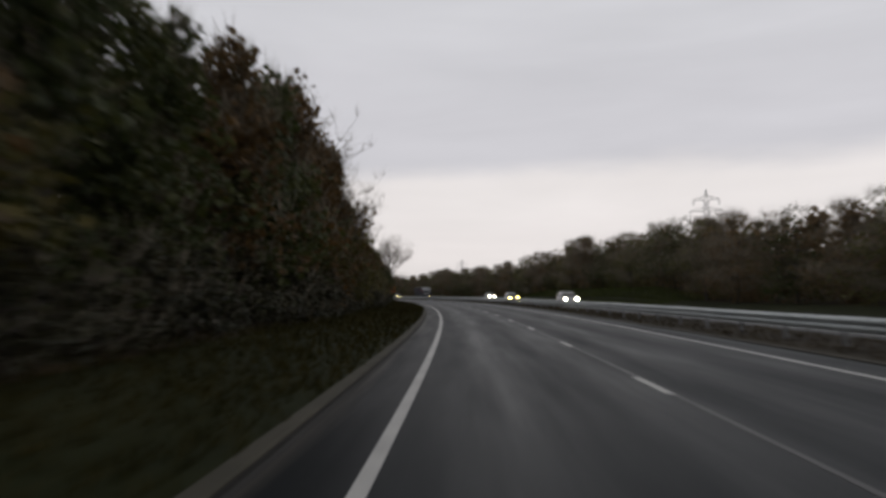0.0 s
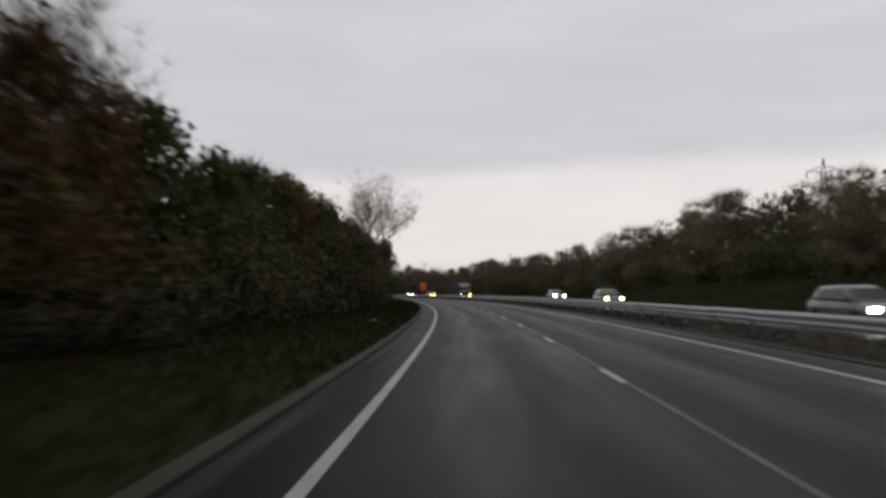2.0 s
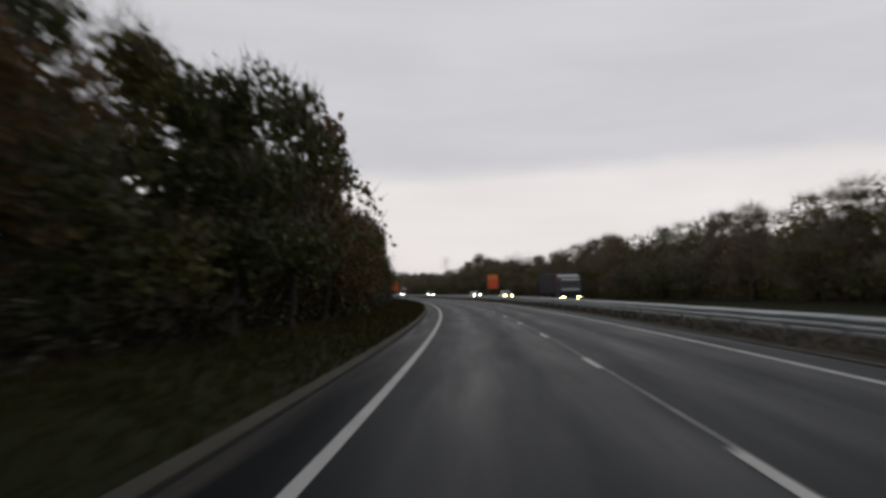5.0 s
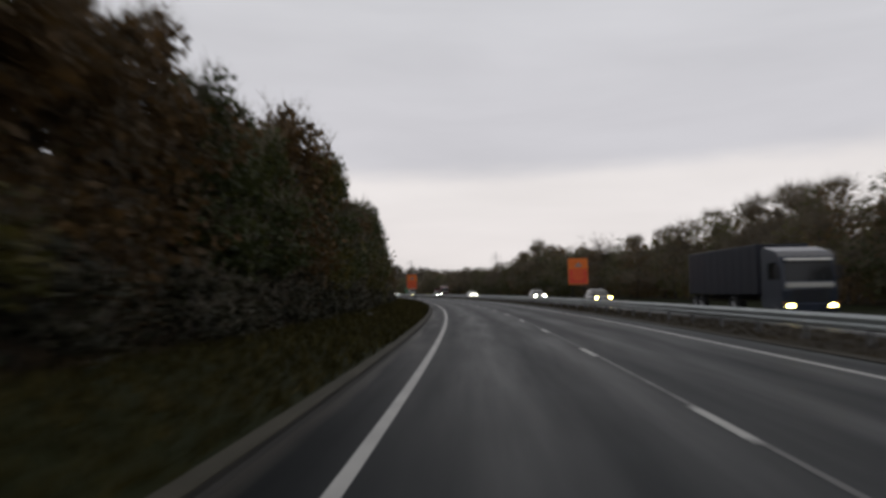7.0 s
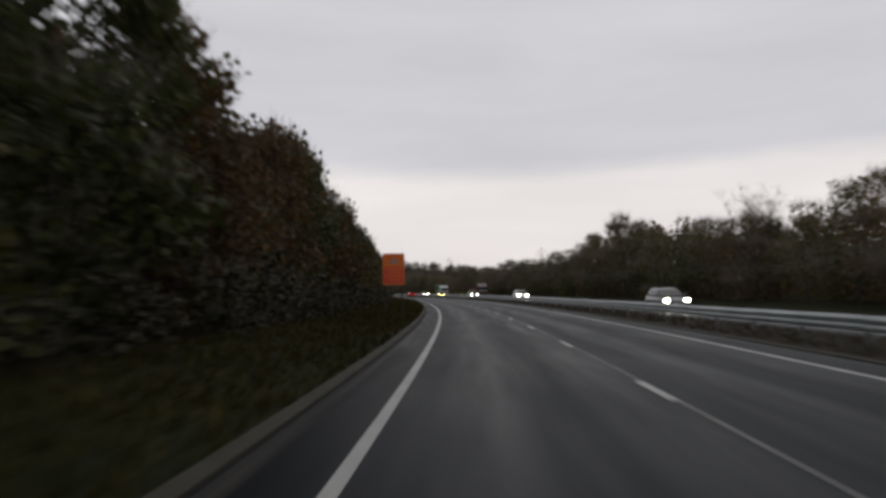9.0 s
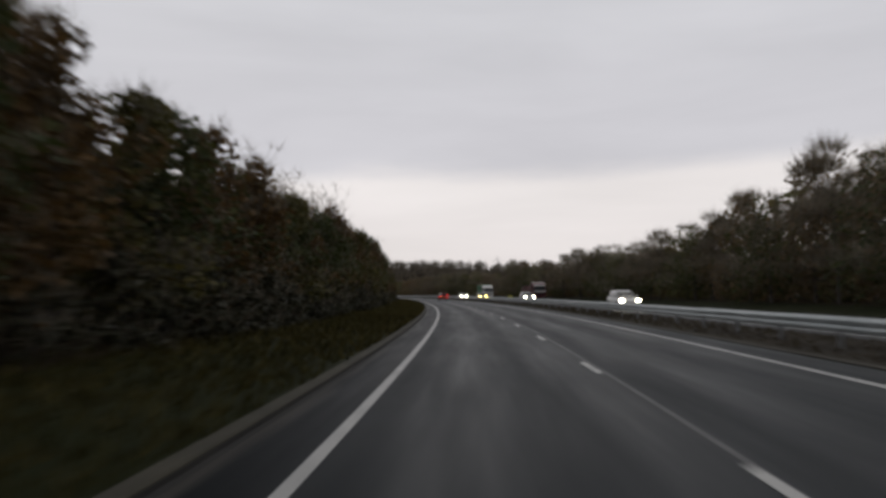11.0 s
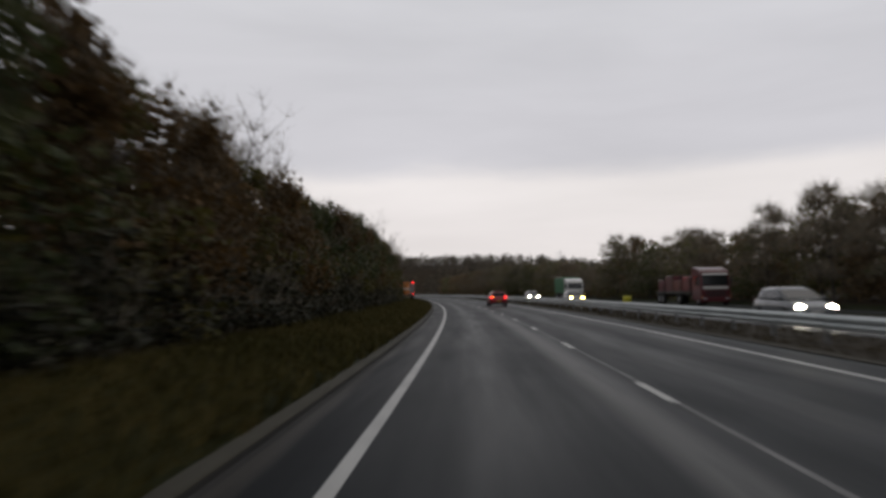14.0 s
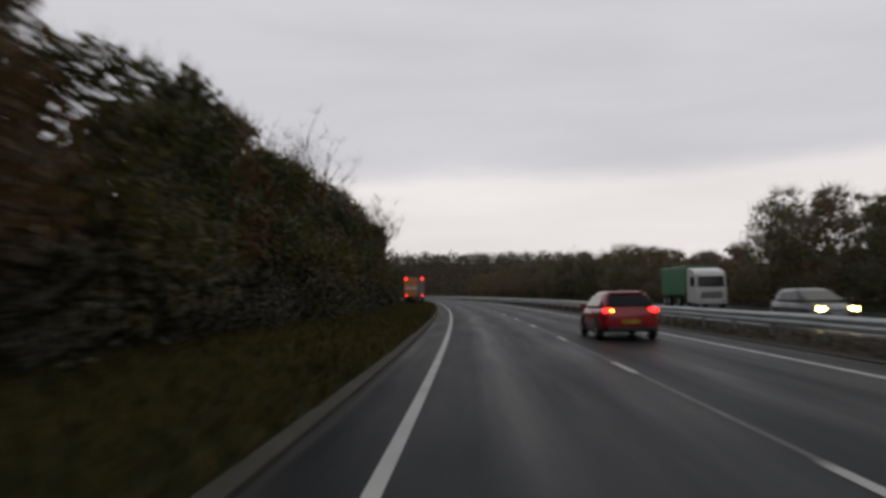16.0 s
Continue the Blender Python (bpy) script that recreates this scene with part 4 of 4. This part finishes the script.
def lorry(cab_mat, load_mat, load, lamps, tails=None, name="lorry", length=10.0):
    """A lorry with its cab over the engine, front to +y: load is 'box' or 'flat', so long."""
    ob = new(name)
    bm = bmesh.new()
    prof = [(-0.1, 0.55), (0.0, 0.45), (1.98, 0.45), (2.06, 0.6), (2.08, 1.25), (2.02, 1.6), (1.86, 2.75), (1.5, 3.0), (0.2, 3.25), (-0.1, 3.1)]
    loft(bm, [[Vector((x, y * k + (1 - k) * 0.9, z)) for y, z in prof] for x, k in ((-1.24, 0.96), (-1.2, 1.0), (1.2, 1.0), (1.24, 0.96))])
    bmesh.ops.recalc_face_normals(bm, faces=bm.faces)
    part("cab", bm, cab_mat, ob)
    bm = bmesh.new()
    slab(bm, [(-1.08, 2.03, 1.68), (1.08, 2.03, 1.68), (1.02, 1.895, 2.62), (-1.02, 1.895, 2.62)], 0.012)
    part("windscreen", bm, GLASS, ob)
    bm = bmesh.new()
    slab(bm, [(-1.05, 1.92, 2.66), (1.05, 1.92, 2.66), (1.02, 2.12, 2.56), (-1.02, 2.12, 2.56)], 0.012)
    part("sun_visor", bm, PLATE_WHITE, ob, "pale sun visor")
    bm = bmesh.new()
    box(bm, (-1.05, 2.05, 1.38), (1.05, 2.10, 1.60), 0.02)
    part("front_panel", bm, PLATE_WHITE, ob, "pale band under the windscreen")
    bm = bmesh.new()
    for k in range(4):
        box(bm, (-0.85, 2.06, 0.78 + 0.14 * k), (0.85, 2.10, 0.86 + 0.14 * k), 0.01)
    part("grille", bm, TRIM, ob)
    bm = bmesh.new()
    box(bm, (-1.22, 1.9, 0.32), (1.22, 2.16, 0.70), 0.05)
    part("bumper", bm, cab_mat, ob)
    for sd in (-1, 1):
        bm = bmesh.new()
        slab(bm, [(sd * 1.245, 0.75, 1.75), (sd * 1.245, 1.75, 1.75), (sd * 1.245, 1.62, 2.5), (sd * 1.245, 0.75, 2.5)], 0.01)
        part("side_window", bm, GLASS, ob)
        bm = bmesh.new()
        box(bm, (sd * 1.40 - 0.09, 1.85, 1.75), (sd * 1.40 + 0.09, 1.97, 2.35), 0.03)
        tube(bm, (sd * 1.2, 1.85, 2.3), (sd * 1.4, 1.9, 2.25), 0.02, 0.02, 6)
        part("mirror", bm, TRIM, ob)
        lens(ob, "headlamp", lamps, sd * 0.92, 2.15, 0.58, 0.19, 0.08, 0.05, "bright headlamp")
        lens(ob, "indicator", ORANGE_PAINT, sd * 1.16, 2.12, 0.70, 0.07, 0.06, 0.05, "orange front indicator")
        wheel(ob, sd * 1.08, 1.3, 0.5, 0.3, RIM)
        for y in (-length * 0.36, 1.5 - length, 0.4 - length):
            wheel(ob, sd * 1.08, y, 0.5, 0.32, RIM)
    bm = bmesh.new()
    for x in (-0.45, 0.45):
        box(bm, (x - 0.1, -0.4 - length, 0.75), (x + 0.1, 1.0, 1.0), 0.02)
    part("chassis", bm, TRIM, ob)
    bm = bmesh.new()
    if load == "box":
        box(bm, (-1.25, -0.5 - length, 1.05), (1.25, -0.45, 3.45), 0.05)
        part("box_body", bm, load_mat, ob)
        box(bm2 := bmesh.new(), (-0.012, -0.04, 1.1), (0.012, 0.04, 3.4))
        rib = part("rib", bm2, load_mat, ob)
        rib.location = (-1.258, -1.36, 0)
        for k in range(int(length / 1.05)):
            for x in (-1.258, 1.258):
                if k or x > 0:
                    share("rib", rib.data, ob, Matrix.Translation((x, -1.36 - 1.05 * k, 0)))
    elif load == "flat":
        box(bm, (-1.25, -0.5 - length, 1.0), (1.25, -0.45, 1.2), 0.03)
        part("flat_bed", bm, TRIM, ob)
        for k in range(4):
            hgt = (1.3, 1.0, 1.45, 1.1)[k]
            bm = bmesh.new()
            box(bm, (-1.15, -2.8 - 2.4 * k, 1.2), (1.15, -0.6 - 2.4 * k, 1.2 + hgt), 0.06)
            part("crate", bm, load_mat, ob, "crimson crate")
            for x in (-1.21, 1.21):
                bm = bmesh.new()
                tube(bm, (x, -0.7 - 2.4 * k, 1.1), (x, -0.7 - 2.4 * k, 2.9), 0.04, 0.04, 6)
                part("stake", bm, TRIM, ob)
    if load == "box":
        for sd in (-1, 1):
            lens(ob, "tail_lamp", tails or CRIMSON_PAINT, sd * 1.0, -0.52 - length, 1.2, 0.14, 0.09, 0.04, "red tail lamp")
            lens(ob, "tail_lamp", tails or CRIMSON_PAINT, sd * 1.02, -0.52 - length, 3.3, 0.15, 0.15, 0.05, "high red marker lamp")
        box(bm3 := bmesh.new(), (-1.2, -0.53 - length, 1.95), (0.35, -0.49 - length, 2.3), 0.01)
        part("rear_band", bm3, PLATE_WHITE, ob, "pale band across the rear")
        box(bm3 := bmesh.new(), (0.36, -0.53 - length, 1.1), (1.22, -0.49 - length, 3.42), 0.01)
        part("rear_door", bm3, POST_STEEL, ob, "grey rear door")
    return ob


red_car = hatchback(RED_PAINT, ("rear",))
tagged(red_car, "red hatchback with lit tail lamps in the overtaking lane", "car")
red_car.matrix_basis = on_road(435, 5.45, 0.0, 0.5)
ONCOMING = [(77.5, 14.3), (113, 14.3), (150, 17.9), (250, 14.3), (281, 14.3), (342, 14.3), (391, 14.3), (440.5, 14.3), (470, 14.4)]
paints = [(SILVER_PAINT, "silver"), (GREY_PAINT, "dark grey"), (WHITE_PAINT, "white")]
made_cars = []
for pm, word in paints:
    ob = hatchback(pm, (), YELLOW_LAMP if word == "dark grey" else HEADLAMP)
    made_cars.append(tagged(ob, word + " hatchback with lit headlamps on the opposite carriageway", "car", "oncoming cars"))
taken = set()
for k, (s, lat) in enumerate(ONCOMING):
    proto = made_cars[(0, 1, 0, 1, 0, 2)[k % 6]]
    if proto.name in taken:
        copy_thing(proto, on_road(s, lat, 0.0, 180))
    else:
        taken.add(proto.name)
        proto.matrix_basis = on_road(s, lat, 0.0, 180)
blue_lorry = lorry(BLUE_CAB, BLUE_PAINT, "box", YELLOW_LAMP)
tagged(blue_lorry, "dark blue box lorry with yellow headlamps on the opposite carriageway", "lorry")
blue_lorry.matrix_basis = on_road(217.8, 16.0, 0.0, 180)
green_lorry = lorry(WHITE_PAINT, GREEN_PAINT, "box", RIM, length=6.6)
tagged(green_lorry, "white cab lorry with a green trailer at the wood's edge", "lorry")
green_lorry.matrix_basis = on_road(472, 20.9, 0.012, 180)
red_lorry = lorry(CRIMSON_PAINT, CRIMSON_PAINT, "flat", RIM)
tagged(red_lorry, "crimson flatbed lorry loaded with crates in the lay-by", "lorry")
red_lorry.matrix_basis = on_road(424, 22.6, 0.0, 180)
orange_lorry = lorry(WHITE_PAINT, ORANGE_PAINT, "box", HEADLAMP, TAIL)
tagged(orange_lorry, "orange box lorry with lit tail lamps in the nearside lay-by", "lorry")
orange_lorry.matrix_basis = on_road(515.5, -3.75, 0.16, 0)


# ---- temporary signs, grit bin, litter, pylons ----
SIGN_ORANGE = material("orange_sign_sheet", [(0.86, 0.17, 0.015), (0.93, 0.21, 0.02), (0.96, 0.25, 0.03)], 0.5, fine=12, coarse=1)
SIGN_RED = material("red_sign_panel", [(0.82, 0.075, 0.035), (0.90, 0.095, 0.045)], 0.5, fine=12, coarse=1)
SIGN_GREY = material("grey_sign_symbol", [(0.28, 0.27, 0.27), (0.38, 0.37, 0.37)], 0.6, fine=12, coarse=1)
SIGN_POST = material("dark_sign_post", [(0.030, 0.031, 0.032), (0.050, 0.052, 0.054)], 0.6, 0.3, fine=14, coarse=1)
BIN_YELLOW = material("yellow_grit_bin_plastic", [(0.50, 0.46, 0.03), (0.62, 0.58, 0.05)], 0.55, fine=9, coarse=1)
PALE = material("pale_litter", [(0.12, 0.12, 0.11), (0.24, 0.24, 0.22)], 0.8, fine=9, coarse=2, bump=0.5)


def road_sign(w, h, z0):
    """A tall orange temporary sign on two posts, w by h with its foot at z0, its face towards -y."""
    ob = new("road_sign")
    bm = bmesh.new()
    pts = []
    for cx, cz, a0 in ((w / 2 - 0.1, h - 0.1, 0), (-w / 2 + 0.1, h - 0.1, 90), (-w / 2 + 0.1, 0.1, 180), (w / 2 - 0.1, 0.1, 270)):
        for k in range(5):
            a = radians(a0 + 22.5 * k)
            pts.append((cx + 0.1 * math.cos(a), cz + 0.1 * math.sin(a)))
    loft(bm, [[Vector((x, y, z0 + z)) for x, z in pts] for y in (0.012, -0.012)])
    bmesh.ops.recalc_face_normals(bm, faces=bm.faces)
    board = part("board", bm, SIGN_ORANGE, ob, "orange board with rounded corners")
    bm = bmesh.new()
    box(bm, (-w / 2 + 0.07, -0.020, z0 + 0.08), (w / 2 - 0.07, -0.013, z0 + h * 0.58), 0.002)
    panel = part("lower_panel", bm, SIGN_RED, board, "red lower panel")
    bm = bmesh.new()
    box(bm, (-0.22, -0.020, z0 + h * 0.68), (0.26, -0.013, z0 + h * 0.74), 0.002)
    box(bm, (-0.05, -0.020, z0 + h * 0.74), (0.12, -0.013, z0 + h * 0.84), 0.002)
    part("symbol", bm, SIGN_GREY, board, "grey symbol")
    for k, half_w in enumerate((0.45, 0.38, 0.5, 0.33)):
        bm = bmesh.new()
        z = z0 + h * 0.5 - 0.2 * k
        box(bm, (-half_w, -0.026, z - 0.04), (half_w, -0.021, z + 0.04), 0.002)
        part("bar", bm, SIGN_ORANGE, board)
    for x in (-0.45, 0.45):
        bm = bmesh.new()
        tube(bm, (x, 0.05, -0.2), (x, 0.05, z0 + h - 0.1), 0.038, 0.038, 10)
        part("post", bm, SIGN_POST, ob)
        for z in (z0 + 0.3, z0 + h - 0.35):
            bm = bmesh.new()
            box(bm, (x - 0.06, 0.0, z - 0.03), (x + 0.06, 0.095, z + 0.03), 0.004)
            part("clamp", bm, SIGN_POST, ob)
    return ob


sign = road_sign(1.53, 2.05, 1.81)
tagged(sign, "tall orange temporary road sign on two steel posts", "road sign", "orange road signs")
sign.matrix_basis = on_road(240.6, 10.53, 0.02, -3)
sign = road_sign(1.22, 1.76, 1.69)
tagged(sign, "smaller orange temporary road sign standing on the verge", "road sign", "orange road signs")
sign.matrix_basis = on_road(275.8, -2.55, lie(275.8, -2.55), 3)

bin_ob = new("grit_bin")
bm = bmesh.new()
loft(bm, [[Vector((sx * (0.42 + 0.06 * k), sy * (0.30 + 0.05 * k), 0.02 + 0.6 * k)) for sx, sy in ((-1, -1), (1, -1), (1, 1), (-1, 1))] for k in (0, 1)])
part("tub", bm, BIN_YELLOW, bin_ob)
bm = bmesh.new()
loft(bm, [[Vector((sx * a, sy * b, z)) for sx, sy in ((-1, -1), (1, -1), (1, 1), (-1, 1))] for a, b, z in ((0.52, 0.39, 0.62), (0.52, 0.39, 0.68), (0.34, 0.2, 0.84))])
part("lid", bm, BIN_YELLOW, bin_ob)
tagged(bin_ob, "yellow plastic grit bin beside the lay-by", "grit bin")
bin_ob.matrix_basis = on_road(445, 21.4, 0.012, 12, 0.85)

for s, lat, k in ((85.2, -2.65, 0.8), (223.5, -4.2, 0.8), (344.7, -1.85, 0.75), (363.5, -4.25, 0.7), (392.1, -1.82, 0.36)):
    r = random.Random(int(s))
    bm = bmesh.new()
    bmesh.ops.create_icosphere(bm, subdivisions=3, radius=1.0)
    for v in bm.verts:
        n = noise.noise(v.co * 2.1 + Vector((s, 0, 0)))
        v.co = Vector((v.co.x * (0.34 + 0.14 * n), v.co.y * (0.20 + 0.08 * n), v.co.z * (0.10 + 0.05 * n)))
    ob = part("litter", bm, PALE, None, smooth=True)
    tagged(ob, "crumpled pale rubbish bag lying on the verge", "litter", "litter on the verge")
    ob.matrix_basis = on_road(s, lat, lie(s, lat) + 0.07, r.uniform(0, 180), k)


def nearest(x, y):
    """Where a world point lies by the road."""
    k = int(np.argmin((LINE_X - x) ** 2 + (LINE_Y - y) ** 2))
    a = TURN[k]
    return float(S[k]), float((x - LINE_X[k]) * math.cos(a) + (y - LINE_Y[k]) * math.sin(a))


def pylon(height):
    """A lattice tower with three pairs of arms."""
    ob = new("pylon")
    bm = bmesh.new()
    levels = [(0.0, 2.6), (0.2, 1.9), (0.4, 1.3), (0.58, 0.9), (0.72, 0.7), (0.86, 0.5), (1.0, 0.1)]
    for (u0, w0), (u1, w1) in zip(levels, levels[1:]):
        c0 = [Vector((sx * w0, sy * w0, u0 * height)) for sx, sy in ((-1, -1), (1, -1), (1, 1), (-1, 1))]
        c1 = [Vector((sx * w1, sy * w1, u1 * height)) for sx, sy in ((-1, -1), (1, -1), (1, 1), (-1, 1))]
        for k in range(4):
            tube(bm, c0[k], c1[k], 0.10, 0.09, 4)
            tube(bm, c0[k], c1[(k + 1) % 4], 0.05, 0.05, 4)
            tube(bm, c0[(k + 1) % 4], c1[k], 0.05, 0.05, 4)
            tube(bm, c1[k], c1[(k + 1) % 4], 0.05, 0.05, 4)
    part("tower", bm, POST_STEEL, ob)
    for u, reach in ((0.62, 4.0), (0.75, 4.6), (0.88, 3.6)):
        for sd in (-1, 1):
            bm = bmesh.new()
            tip = Vector((sd * reach, 0, u * height + 0.3))
            for sy in (-0.9, 0.9):
                tube(bm, (sd * 0.6, sy * 0.6, u * height), tip, 0.07, 0.05, 4)
                tube(bm, (sd * 0.6, sy * 0.6, u * height + 1.2), tip, 0.06, 0.05, 4)
            tube(bm, tip, tip - Vector((0, 0, 1.8)), 0.12, 0.12, 5)
            part("arm", bm, POST_STEEL, ob)
    return ob


first_pylon = None
for x, y, turn, big in ((-354, 1060, 20, 1), (-304, 1020, 20, 1), (-160, 838, 15, 1.05), (-88, 737, 10, 1), (-6, 592, 8, 1), (90, 279, -15, 1.27)):
    s, lat = nearest(x, y)
    m = Matrix.Translation((x, y, lie(s, lat) - 0.2)) @ Euler((0, 0, radians(turn))).to_matrix().to_4x4() @ Matrix.Scale(big, 4)
    if first_pylon is None:
        first_pylon = pylon(26)
        tagged(first_pylon, "grey lattice electricity pylon among distant woods", "pylon", "pylons")
        first_pylon.matrix_basis = m
    else:
        copy_thing(first_pylon, m)

# ---- grass and dead stalks on the verges: uncountable ----
def tufts(name, count, s0, s1, lat0, lat1, tall, seed, blades=BLADES):
    r_ = np.random.RandomState(seed)
    ss_ = r_.uniform(s0, s1, count)
    ll = r_.uniform(lat0, lat1, count)
    aa = np.interp(ss_, S, TURN)
    px = np.interp(ss_, S, LINE_X) + ll * np.cos(aa)
    py = np.interp(ss_, S, LINE_Y) + ll * np.sin(aa)
    verts_, faces_ = [], []
    for k in range(count):
        z = lie(ss_[k], ll[k]) if not 8.5 < ll[k] < 12.0 else 0.02
        base = Vector((px[k], py[k], z - 0.03))
        for j in range(3):
            a = r_.uniform(0, 6.283)
            hgt = tall * r_.uniform(0.5, 1.3)
            w = Vector((math.cos(a), math.sin(a), 0)) * 0.02
            tip = base + Vector((r_.uniform(-0.6, 0.6) * hgt, r_.uniform(-0.6, 0.6) * hgt, hgt))
            n = len(verts_)
            verts_ += [base - w, base + w, tip]
            faces_.append((n, n + 1, n + 2))
    return mesh_object(name, verts_, faces_, blades)


tagged(tufts("grass", 52000, -8, 470, -6.2, -1.12, 0.20, 5), "rough dull green and brown verge grass", "grass", kind="stuff")
tagged(tufts("long_grass", 40000, 330, 560, -5.6, -1.14, 0.24, 9, PALE_BLADES), "longer yellowing olive grass on the verge", "grass", kind="stuff")
tagged(tufts("reserve_grass", 20000, -5, 520, 8.8, 11.9, 0.14, 6, DEAD_BLADES), "short dead brown weeds under the crash barrier", "grass", kind="stuff")
tagged(tufts("brown_grass", 9000, 150, 345, -5.6, -1.22, 0.22, 10, PALE_BLADES), "sparse yellowing olive grass on the verge", "grass", kind="stuff")
tagged(tufts("bank_grass", 18000, 76, 160, 20.9, 29.5, 0.26, 12, BANK_BLADES), "green rough grass on the bank beyond the opposite carriageway", "grass", kind="stuff")
